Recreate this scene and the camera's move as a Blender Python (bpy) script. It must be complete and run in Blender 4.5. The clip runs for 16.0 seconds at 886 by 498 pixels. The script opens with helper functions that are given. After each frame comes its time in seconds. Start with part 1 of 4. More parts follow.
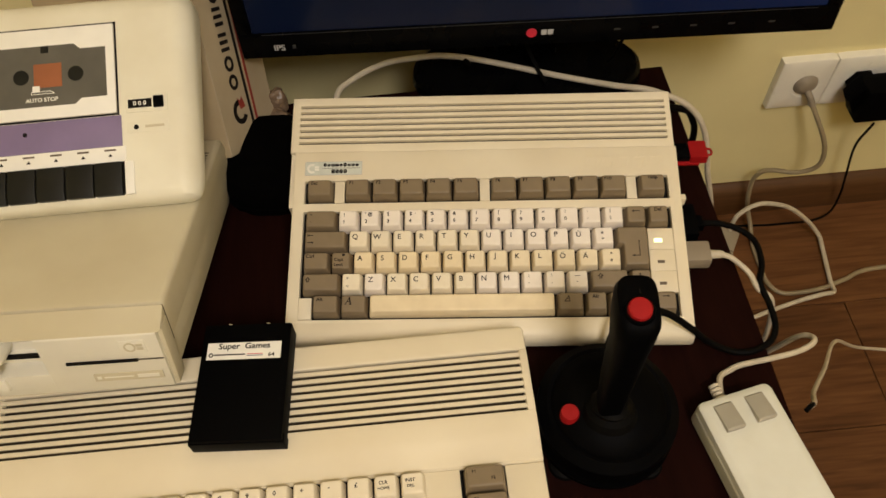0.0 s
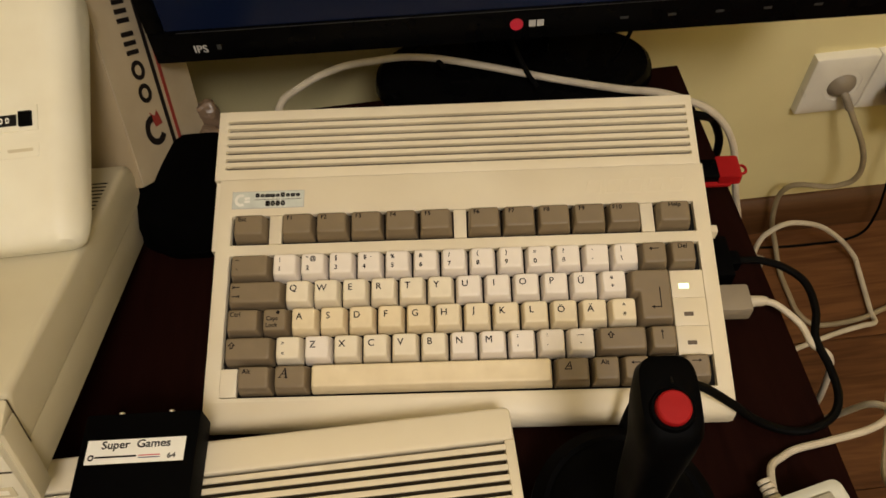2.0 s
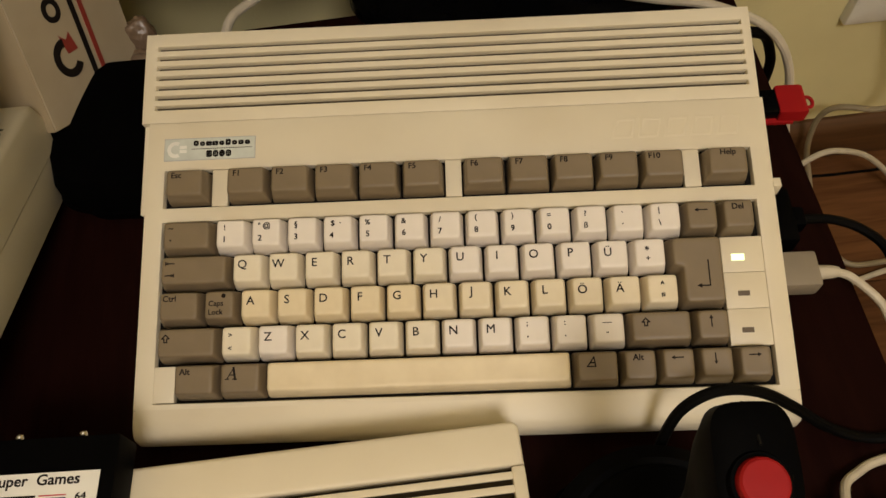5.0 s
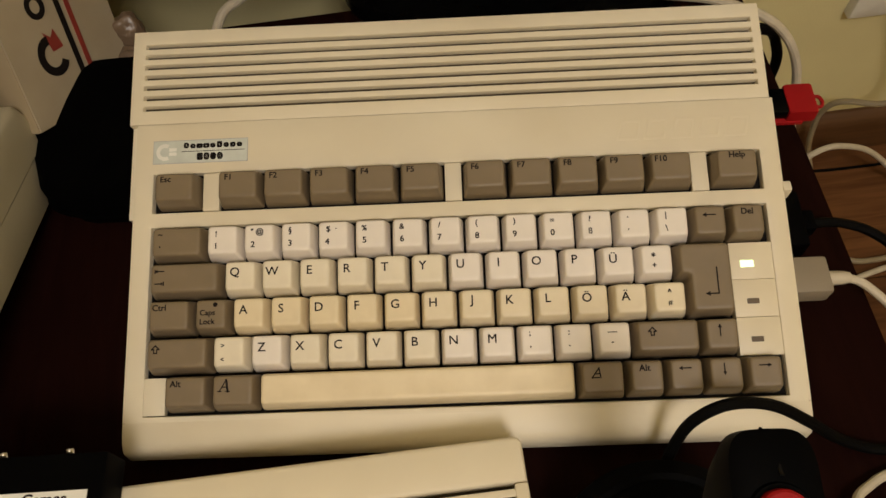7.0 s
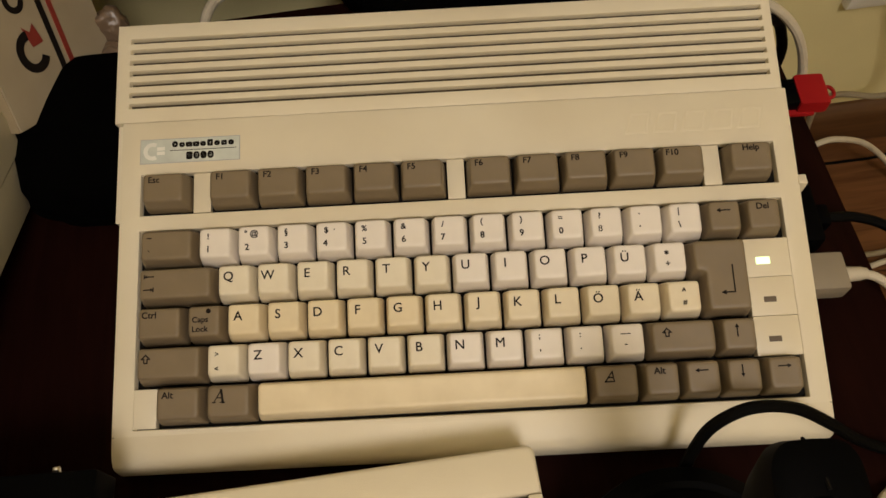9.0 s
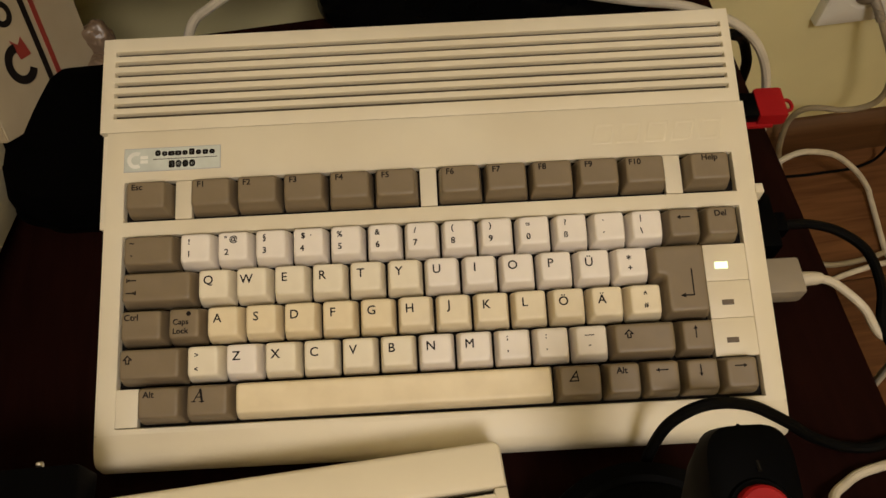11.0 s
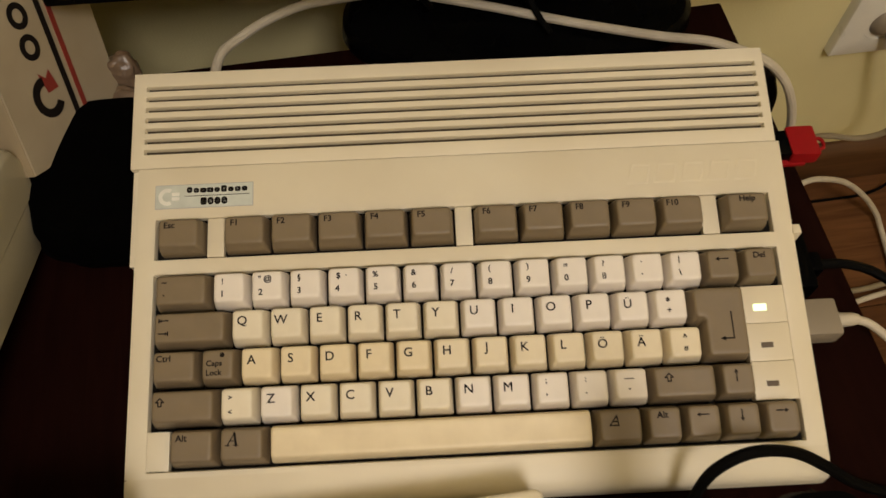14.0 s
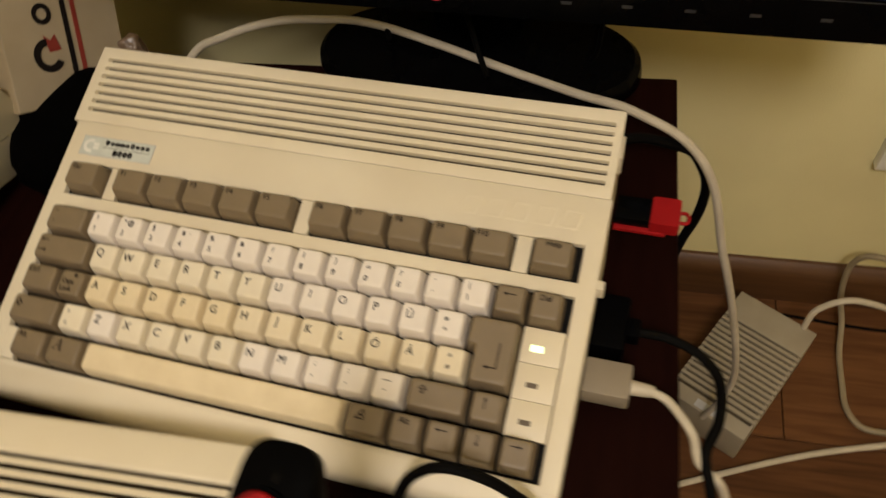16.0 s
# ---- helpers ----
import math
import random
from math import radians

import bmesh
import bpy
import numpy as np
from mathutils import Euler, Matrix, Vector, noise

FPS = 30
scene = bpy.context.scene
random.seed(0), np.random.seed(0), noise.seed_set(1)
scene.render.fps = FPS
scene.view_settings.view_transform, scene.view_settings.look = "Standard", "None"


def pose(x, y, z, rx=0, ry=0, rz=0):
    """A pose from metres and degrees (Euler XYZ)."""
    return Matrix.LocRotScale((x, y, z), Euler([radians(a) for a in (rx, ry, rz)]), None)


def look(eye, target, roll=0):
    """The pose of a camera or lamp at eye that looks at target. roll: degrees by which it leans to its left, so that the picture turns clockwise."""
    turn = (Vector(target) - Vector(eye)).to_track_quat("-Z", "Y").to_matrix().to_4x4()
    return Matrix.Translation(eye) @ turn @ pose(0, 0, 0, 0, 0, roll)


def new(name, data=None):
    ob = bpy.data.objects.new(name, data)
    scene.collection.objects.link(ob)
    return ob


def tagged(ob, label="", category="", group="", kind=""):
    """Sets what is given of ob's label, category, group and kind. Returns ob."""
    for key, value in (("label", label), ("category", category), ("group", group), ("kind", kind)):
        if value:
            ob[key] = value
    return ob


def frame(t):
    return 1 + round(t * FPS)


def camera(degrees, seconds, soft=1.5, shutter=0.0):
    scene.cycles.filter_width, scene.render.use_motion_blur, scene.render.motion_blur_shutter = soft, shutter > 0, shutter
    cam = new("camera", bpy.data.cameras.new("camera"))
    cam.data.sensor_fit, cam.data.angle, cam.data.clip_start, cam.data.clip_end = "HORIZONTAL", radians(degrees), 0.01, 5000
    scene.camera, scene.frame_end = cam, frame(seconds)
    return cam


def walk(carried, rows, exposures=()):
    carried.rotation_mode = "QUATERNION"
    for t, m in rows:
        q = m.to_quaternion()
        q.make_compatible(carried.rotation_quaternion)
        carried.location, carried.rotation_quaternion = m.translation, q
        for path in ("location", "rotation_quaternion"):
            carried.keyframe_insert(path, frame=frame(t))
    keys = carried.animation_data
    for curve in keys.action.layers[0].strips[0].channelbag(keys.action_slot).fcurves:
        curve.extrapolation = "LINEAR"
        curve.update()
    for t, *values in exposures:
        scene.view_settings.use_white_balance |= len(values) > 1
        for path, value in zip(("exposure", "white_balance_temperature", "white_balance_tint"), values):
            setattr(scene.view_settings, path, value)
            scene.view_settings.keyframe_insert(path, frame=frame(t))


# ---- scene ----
cam = camera(58.8, 16.0, soft=1.5, shutter=0.5)
PATH = [
    (0, (0.157, -0.301, 0.605), (0.101, 0.806, -1.06), -3.5),
    (0.5, (0.15, -0.278, 0.57), (0.092, 0.836, -1.09), -3.2),
    (1, (0.156, -0.252, 0.555), (0.114, 0.885, -1.09), -3.1),
    (1.5, (0.166, -0.22, 0.522), (0.118, 0.928, -1.115), -3.7),
    (2, (0.179, -0.195, 0.494), (0.12, 0.935, -1.154), -4.6),
    (2.5, (0.19, -0.179, 0.472), (0.082, 0.91, -1.202), -6.1),
    (3, (0.194, -0.138, 0.446), (0.079, 0.926, -1.244), -8.2),
    (3.5, (0.186, -0.118, 0.427), (0.08, 0.931, -1.273), -7.7),
    (4, (0.181, -0.113, 0.421), (0.097, 0.89, -1.308), -6.7),
    (6.5, (0.182, -0.099, 0.409), (0.129, 0.819, -1.367), -5.6),
    (7, (0.179, -0.094, 0.407), (0.128, 0.821, -1.371), -5.4),
    (7.5, (0.175, -0.089, 0.401), (0.124, 0.825, -1.377), -5.3),
    (8, (0.17, -0.084, 0.396), (0.129, 0.828, -1.384), -4.8),
    (8.5, (0.17, -0.081, 0.394), (0.144, 0.83, -1.386), -4.5),
    (9, (0.17, -0.085, 0.392), (0.154, 0.826, -1.388), -4.2),
    (11.5, (0.18, -0.1, 0.408), (0.194, 0.847, -1.354), -2.5),
    (12, (0.179, -0.106, 0.411), (0.192, 0.848, -1.346), -2.3),
    (12.5, (0.184, -0.114, 0.415), (0.195, 0.852, -1.337), -2.4),
    (13, (0.186, -0.12, 0.421), (0.196, 0.854, -1.326), -2.2),
    (13.5, (0.178, -0.112, 0.418), (0.196, 0.866, -1.326), -1.8),
    (14, (0.157, -0.081, 0.407), (0.191, 0.887, -1.343), -1.2),
    (14.5, (0.153, -0.069, 0.392), (0.21, 0.858, -1.379), -1.4),
    (15, (0.179, -0.076, 0.393), (0.151, 0.888, -1.358), -4.3),
    (15.5, (0.252, -0.091, 0.407), (0.029, 0.95, -1.286), -9.0),
    (16, (0.359, -0.108, 0.41), (-0.094, 0.947, -1.227), -9.8),
]
walk(cam, [(t, look(eye, target, roll)) for t, eye, target, roll in PATH],
     exposures=[(0.0, 0.05), (2.0, -0.02), (4.0, -0.15), (7.0, -0.22), (9.0, -0.25), (12.5, -0.19), (13.5, -0.15), (15.0, -0.26), (16.0, -0.02)])

# ---- light: one warm ceiling lamp of the room, a dim world ----
FLOOR_Z = -0.445
world = bpy.data.worlds.new("world")
scene.world = world
world.use_nodes = True
world.node_tree.nodes["Background"].inputs[0].default_value = (1.0, 0.85, 0.65, 1)
world.node_tree.nodes["Background"].inputs[1].default_value = 0.02
LAMP = (0.50, -1.00, 1.60)
lamp_data = bpy.data.lights.new("ceiling_lamp_light", "POINT")
lamp_data.shadow_soft_size = 0.22
lamp_data.energy, lamp_data.color = 60.0, (1.0, 0.91, 0.86)
lamp_light = new("ceiling_lamp_light", lamp_data)
lamp_light.matrix_world = pose(*LAMP)


# ---- materials ----
def material(name, color, rough=0.5, metal=0.0, vary=0.06, scale=40.0, bump=0.0, fine=2600.0, spec=0.5, tint=0.0):
    """A painted or moulded surface: blotches at a large scale, grain and relief at a fine one."""
    m = bpy.data.materials.new(name)
    m.use_nodes = True
    nt = m.node_tree
    b = nt.nodes["Principled BSDF"]
    b.inputs["Roughness"].default_value, b.inputs["Metallic"].default_value = rough, metal
    b.inputs["Specular IOR Level"].default_value = spec
    tc = nt.nodes.new("ShaderNodeTexCoord")
    big = nt.nodes.new("ShaderNodeTexNoise")
    big.inputs["Scale"].default_value, big.inputs["Detail"].default_value = scale, 5.0
    small = nt.nodes.new("ShaderNodeTexNoise")
    small.inputs["Scale"].default_value, small.inputs["Detail"].default_value = fine, 2.0
    nt.links.new(tc.outputs["Object"], big.inputs["Vector"])
    nt.links.new(tc.outputs["Object"], small.inputs["Vector"])
    ramp = nt.nodes.new("ShaderNodeValToRGB")
    c = Vector(color)
    warm = Vector((1.0, 1.0 - 0.6 * tint, 1.0 - 1.6 * tint))
    lo = Vector(a * b_ for a, b_ in zip(c * (1 - 1.6 * vary), warm))
    ramp.color_ramp.elements[0].color = (*lo, 1)
    ramp.color_ramp.elements[1].color = (*(c * (1 + vary)), 1)
    ramp.color_ramp.elements[0].position, ramp.color_ramp.elements[1].position = 0.3, 0.68
    nt.links.new(big.outputs["Fac"], ramp.inputs["Fac"])
    nt.links.new(ramp.outputs["Color"], b.inputs["Base Color"])
    rr = nt.nodes.new("ShaderNodeMapRange")
    rr.inputs["To Min"].default_value, rr.inputs["To Max"].default_value = max(0.02, rough - 0.08), min(1, rough + 0.08)
    nt.links.new(big.outputs["Fac"], rr.inputs["Value"])
    nt.links.new(rr.outputs["Result"], b.inputs["Roughness"])
    if bump:
        bp = nt.nodes.new("ShaderNodeBump")
        bp.inputs["Strength"].default_value, bp.inputs["Distance"].default_value = bump, 0.0006
        nt.links.new(small.outputs["Fac"], bp.inputs["Height"])
        nt.links.new(bp.outputs["Normal"], b.inputs["Normal"])
    return m


def glow(name, color, strength):
    m = bpy.data.materials.new(name)
    m.use_nodes = True
    b = m.node_tree.nodes["Principled BSDF"]
    b.inputs["Base Color"].default_value = (*color, 1)
    b.inputs["Emission Color"].default_value = (*color, 1)
    b.inputs["Emission Strength"].default_value = strength
    return m


def wood(name, dark, light, rough, along=(1.0, 14.0, 14.0), scale=9.0, coat=0.0, rand=0.0, spec=0.4):
    """Wood grain stretched along the first axis, with a slower drift of tone and a tone of its own for each board."""
    m = bpy.data.materials.new(name)
    m.use_nodes = True
    nt = m.node_tree
    b = nt.nodes["Principled BSDF"]
    b.inputs["Roughness"].default_value = rough
    b.inputs["Coat Weight"].default_value = coat
    b.inputs["Specular IOR Level"].default_value = spec
    tc = nt.nodes.new("ShaderNodeTexCoord")
    mp = nt.nodes.new("ShaderNodeMapping")
    mp.inputs["Scale"].default_value = along
    n1 = nt.nodes.new("ShaderNodeTexNoise")
    n1.inputs["Scale"].default_value, n1.inputs["Detail"].default_value, n1.inputs["Distortion"].default_value = scale, 8.0, 0.6
    n2 = nt.nodes.new("ShaderNodeTexNoise")
    n2.inputs["Scale"].default_value, n2.inputs["Detail"].default_value = scale * 0.45, 3.0
    info = nt.nodes.new("ShaderNodeObjectInfo")
    shift = nt.nodes.new("ShaderNodeVectorMath")
    shift.operation = "ADD"
    times = nt.nodes.new("ShaderNodeMath")
    times.operation = "MULTIPLY"
    times.inputs[1].default_value = 37.0
    nt.links.new(info.outputs["Random"], times.inputs[0])
    nt.links.new(tc.outputs["Object"], shift.inputs[0])
    nt.links.new(times.outputs[0], shift.inputs[1])
    nt.links.new(shift.outputs[0], mp.inputs["Vector"])
    nt.links.new(mp.outputs["Vector"], n1.inputs["Vector"])
    nt.links.new(mp.outputs["Vector"], n2.inputs["Vector"])
    mix = nt.nodes.new("ShaderNodeMath")
    mix.operation = "MULTIPLY_ADD"
    mix.inputs[1].default_value = 0.6
    half = nt.nodes.new("ShaderNodeMath")
    half.operation = "MULTIPLY"
    half.inputs[1].default_value = 0.4
    nt.links.new(n2.outputs["Fac"], half.inputs[0])
    nt.links.new(n1.outputs["Fac"], mix.inputs[0])
    nt.links.new(half.outputs[0], mix.inputs[2])
    own = nt.nodes.new("ShaderNodeMath")
    own.operation = "MULTIPLY_ADD"
    own.inputs[1].default_value = rand
    nt.links.new(info.outputs["Random"], own.inputs[0])
    nt.links.new(mix.outputs[0], own.inputs[2])
    ramp = nt.nodes.new("ShaderNodeValToRGB")
    ramp.color_ramp.elements[0].color, ramp.color_ramp.elements[1].color = (*dark, 1), (*light, 1)
    ramp.color_ramp.elements[0].position, ramp.color_ramp.elements[1].position = 0.34, 0.70
    nt.links.new(own.outputs[0], ramp.inputs["Fac"])
    nt.links.new(ramp.outputs["Color"], b.inputs["Base Color"])
    bp = nt.nodes.new("ShaderNodeBump")
    bp.inputs["Strength"].default_value, bp.inputs["Distance"].default_value = 0.12, 0.0006
    nt.links.new(n1.outputs["Fac"], bp.inputs["Height"])
    nt.links.new(bp.outputs["Normal"], b.inputs["Normal"])
    return m


M_CASE = material("cream_case_plastic", (0.765, 0.695, 0.535), 0.36, bump=0.25, vary=0.05, scale=9, tint=0.05)
# dark brown with the shade inside vents put into it, also for dark seams
M_GAP_DARK = material("slot_shade_and_seam_brown", (0.055, 0.039, 0.019), 0.8, vary=0.05)
M_BED = material("black_key_bed", (0.004, 0.003, 0.0022), 0.8, spec=0.2)
M_SLOT = material("slot_shade_brown", (0.016, 0.010, 0.006), 0.8, vary=0.1)
M_KEY_W = material("white_key_plastic", (0.82, 0.755, 0.675), 0.42, bump=0.12, vary=0.03, scale=60)
M_KEY_C = material("cream_key_plastic", (0.79, 0.72, 0.57), 0.42, bump=0.12, vary=0.04, scale=60, tint=0.03)
M_KEY_Y = material("yellowed_key_plastic", (0.78, 0.67, 0.46), 0.42, bump=0.12, vary=0.05, scale=50, tint=0.04)
M_KEY_Y2 = material("faintly_yellowed_key_plastic", (0.78, 0.69, 0.51), 0.42, bump=0.12, vary=0.04, scale=50, tint=0.04)
M_KEY_G = material("grey_brown_key_plastic", (0.204, 0.154, 0.093), 0.45, bump=0.10, vary=0.05, scale=60)
M_INK = material("dark_legend_ink", (0.012, 0.009, 0.008), 0.7, spec=0.1)
M_INK_G = material("grey_legend_ink", (0.12, 0.09, 0.06), 0.6)
M_BADGE = material("silver_badge_foil", (0.60, 0.63, 0.57), 0.32, metal=0.0, vary=0.05, scale=120)
M_BADGE_W = material("pale_badge_print", (0.80, 0.79, 0.72), 0.35)
M_OLD = material("aged_beige_plastic", (0.58, 0.53, 0.385), 0.5, bump=0.3, vary=0.05, scale=12, tint=0.04)
M_OLD_EDGE = material("yellowed_case_plastic", (0.78, 0.76, 0.64), 0.45, bump=0.2, vary=0.05, scale=14, tint=0.05)
M_BEZEL = material("pale_drive_bezel_plastic", (0.78, 0.75, 0.64), 0.5, bump=0.3, vary=0.04, scale=15)
M_BLACK = material("black_plastic", (0.0009, 0.0009, 0.0012), 0.55, spec=0.035, bump=0.06, vary=0.12, scale=60)
M_BLACK_GLOSS = material("glossy_black_plastic", (0.0016, 0.0016, 0.0018), 0.28, spec=0.06, vary=0.1)
M_RUBBER = material("black_rubber", (0.0022, 0.0020, 0.0019), 0.6, spec=0.06, vary=0.15, bump=0.1)
M_CLOTH = material("black_cloth", (0.0008, 0.0007, 0.0007), 0.95, vary=0.3, scale=80, bump=0.6, spec=0.03)
M_RED = material("red_plastic", (0.31, 0.006, 0.008), 0.55, vary=0.06, scale=80, spec=0.22)
M_CORD = material("off_white_cord", (0.55, 0.49, 0.38), 0.5, vary=0.08, scale=60, tint=0.03)
M_CORD_TAN = material("aged_tan_cord", (0.29, 0.235, 0.145), 0.55, vary=0.08, scale=60, tint=0.03)
M_GREY = material("grey_beige_plastic", (0.27, 0.225, 0.165), 0.5, bump=0.2, vary=0.05, scale=30)
M_MOUSE = material("pale_mouse_plastic", (0.66, 0.665, 0.59), 0.42, bump=0.2, vary=0.04, scale=25, tint=0.03)
M_TAPE_KEY = material("dark_grey_key_plastic", (0.012, 0.012, 0.010), 0.45, vary=0.15, scale=60, spec=0.2)
M_MOUSE_KEY = material("warm_grey_button_plastic", (0.36, 0.335, 0.27), 0.5, vary=0.05, scale=40)
M_SOCKET = material("white_socket_plastic", (0.84, 0.81, 0.71), 0.3, vary=0.02)
M_WALL = material("yellow_wall_paint", (0.79, 0.705, 0.375), 0.85, vary=0.05, scale=5, bump=0.5, fine=500, tint=0.03)
M_CEIL = material("white_ceiling_paint", (0.75, 0.70, 0.58), 0.9, vary=0.02, scale=3)
M_DESK = wood("dark_mahogany_veneer", (0.0075, 0.0020, 0.0015), (0.0140, 0.0040, 0.0029), 0.5, along=(14.0, 1.2, 14.0), scale=14, coat=0.0, spec=0.02)
M_PLANK = wood("oak_laminate", (0.056, 0.0205, 0.0070), (0.155, 0.066, 0.0235), 0.5, rand=0.10, spec=0.15)
M_SKIRT = wood("oak_skirting", (0.070, 0.030, 0.0105), (0.125, 0.056, 0.021), 0.45)
M_PURPLE = material("muted_violet_plastic", (0.21, 0.16, 0.30), 0.5, vary=0.06, scale=30)
M_WHITE = material("white_print_plastic", (0.86, 0.85, 0.80), 0.4, vary=0.03)
M_SMOKE = material("smoked_window_plastic", (0.115, 0.110, 0.095), 0.22, vary=0.1, scale=25)
M_TAPE_ORANGE = material("orange_spindle_plastic", (0.30, 0.10, 0.04), 0.5, vary=0.1)
M_CHROME = material("bright_metal", (0.75, 0.73, 0.70), 0.2, metal=1.0)
M_CARD = material("cream_printed_cardboard", (0.42, 0.35, 0.24), 0.7, vary=0.07, scale=18, bump=0.3, tint=0.04)
M_CARD_TAN = material("worn_tan_cardboard", (0.40, 0.32, 0.20), 0.75, vary=0.10, scale=14, bump=0.3, tint=0.05)
M_STRIPE_RED = material("dark_red_print", (0.25, 0.03, 0.02), 0.6)
M_BLUE = material("dark_blue_print", (0.02, 0.03, 0.12), 0.6)
M_BAG = material("crumpled_pinkish_plastic", (0.20, 0.135, 0.085), 0.35, vary=0.15, scale=60, bump=0.6, fine=250)
M_BRICK = material("dull_grey_beige_plastic", (0.33, 0.285, 0.205), 0.6, bump=0.2, vary=0.06, scale=25, tint=0.03)
M_SCREEN = glow("dark_screen", (0.004, 0.008, 0.028), 0.35)
snt = M_SCREEN.node_tree
sb = snt.nodes["Principled BSDF"]
sb.inputs["Roughness"].default_value, sb.inputs["Specular IOR Level"].default_value = 0.2, 0.2
# emission strength grows along x, near black at left to navy at right
stc, sxyz, smr = snt.nodes.new("ShaderNodeTexCoord"), snt.nodes.new("ShaderNodeSeparateXYZ"), snt.nodes.new("ShaderNodeMapRange")
smr.inputs["From Min"].default_value, smr.inputs["From Max"].default_value = -0.02, 0.32
smr.inputs["To Min"].default_value, smr.inputs["To Max"].default_value = 0.01, 0.9
snt.links.new(stc.outputs["Object"], sxyz.inputs[0])
snt.links.new(sxyz.outputs["X"], smr.inputs["Value"])
snt.links.new(smr.outputs["Result"], sb.inputs["Emission Strength"])
M_LED = glow("lit_led", (0.74, 1.0, 0.55), 1.7)
M_LOGO_RED = material("red_emblem_enamel", (0.55, 0.02, 0.05), 0.3)
M_MARK = material("dim_grey_print", (0.03, 0.03, 0.032), 0.5)
M_LOGO_GREY = material("silver_grey_print", (0.45, 0.45, 0.46), 0.35)


# ---- mesh helpers ----
def link_mesh(name, bm, mats, smooth=True, angle=35):
    me = bpy.data.meshes.new(name)
    bmesh.ops.recalc_face_normals(bm, faces=bm.faces)
    if smooth:
        lim = radians(angle)
        for fc in bm.faces:
            fc.smooth = True
        for e in bm.edges:
            if len(e.link_faces) == 2 and e.calc_face_angle(0) > lim:
                e.smooth = False
    bm.to_mesh(me)
    bm.free()
    me.materials.append(mats)
    return me


def part(name, bm, mat, parent, label="", m=None, kind=""):
    ob = new(name, bm if isinstance(bm, bpy.types.Mesh) else link_mesh(name, bm, mat))
    ob.parent = parent
    if m is not None:
        ob.matrix_basis = m
    return tagged(ob, label=label, kind=kind)


def thing(name, m, label, category, group="", kind=""):
    ob = new(name)
    ob.empty_display_size = 0.02
    ob.matrix_basis = m
    return tagged(ob, label, category, group, kind)


def solo(name, bm, mat, m, label, category, group="", kind=""):
    ob = new(name, link_mesh(name, bm, mat))
    ob.matrix_basis = m
    return tagged(ob, label, category, group, kind)


def box(x0, x1, y0, y1, z0, z1, bevel=0.0, seg=2, bm=None):
    own = bmesh.new()
    bmesh.ops.create_cube(own, size=1.0, matrix=Matrix.Translation(((x0 + x1) / 2, (y0 + y1) / 2, (z0 + z1) / 2)) @ Matrix.Diagonal((x1 - x0, y1 - y0, z1 - z0, 1)))
    if bevel:
        bmesh.ops.bevel(own, geom=own.edges[:], offset=bevel, segments=seg, affect="EDGES", profile=0.6)
    return own if bm is None else join(bm, own)


def corner_box(x0, x1, y0, y1, z0, z1, r, bevel, cx, cy):
    """A block with one upright edge, at (cx, cy), rounded off and all top edges softened."""
    bm = box(x0, x1, y0, y1, z0, z1)
    up = [e for e in bm.edges if all(abs(v.co.x - cx) < 1e-6 and abs(v.co.y - cy) < 1e-6 for v in e.verts)]
    bmesh.ops.bevel(bm, geom=up, offset=r, segments=6, affect="EDGES", profile=0.5)
    top = [e for e in bm.edges if all(v.co.z > z1 - 1e-6 for v in e.verts)]
    bmesh.ops.bevel(bm, geom=top, offset=bevel, segments=3, affect="EDGES", profile=0.5)
    return bm


def join(bm, other):
    me = bpy.data.meshes.new("join")
    other.to_mesh(me)
    other.free()
    bm.from_mesh(me)
    bpy.data.meshes.remove(me)
    return bm


def prism(profile, x0, x1, bevel=0.0, seg=2):
    """A closed profile of (y, z) drawn out along x."""
    bm = bmesh.new()
    a = [bm.verts.new((x0, y, z)) for y, z in profile]
    b = [bm.verts.new((x1, y, z)) for y, z in profile]
    n = len(profile)
    bm.faces.new(a)
    bm.faces.new(b[::-1])
    ends = []
    for i in range(n):
        j = (i + 1) % n
        bm.faces.new((a[i], b[i], b[j], a[j]))
    bmesh.ops.recalc_face_normals(bm, faces=bm.faces)
    if bevel:
        ends = [e for e in bm.edges if abs(e.verts[0].co.x - e.verts[1].co.x) < 1e-7]
        bmesh.ops.bevel(bm, geom=ends, offset=bevel, segments=seg, affect="EDGES", profile=0.6)
    return bm


def sheet(us, vs, holes, w0, w1, bevel, sharp=None):
    """A plate on a grid of lines us by vs, open at the cells in holes, with softened top edges."""
    bm = bmesh.new()
    grid = [[bm.verts.new((u, v, w0)) for u in us] for v in vs]
    for j in range(len(vs) - 1):
        for i in range(len(us) - 1):
            if (i, j) not in holes:
                bm.faces.new((grid[j][i], grid[j][i + 1], grid[j + 1][i + 1], grid[j + 1][i]))
    for v in [v for v in bm.verts if not v.link_faces]:
        bm.verts.remove(v)
    top = bmesh.ops.extrude_face_region(bm, geom=bm.faces[:])
    for v in top["geom"]:
        if isinstance(v, bmesh.types.BMVert):
            v.co.z = w1
    bmesh.ops.recalc_face_normals(bm, faces=bm.faces)
    rims = [e for e in bm.edges if all(v.co.z > w1 - 1e-6 for v in e.verts) and len(e.link_faces) == 2 and e.calc_face_angle(0) > 1.0 and not (sharp is not None and all(abs(v.co.y - sharp) < 1e-6 for v in e.verts))]
    bmesh.ops.bevel(bm, geom=rims, offset=bevel, segments=2, affect="EDGES", profile=0.6)
    return bm


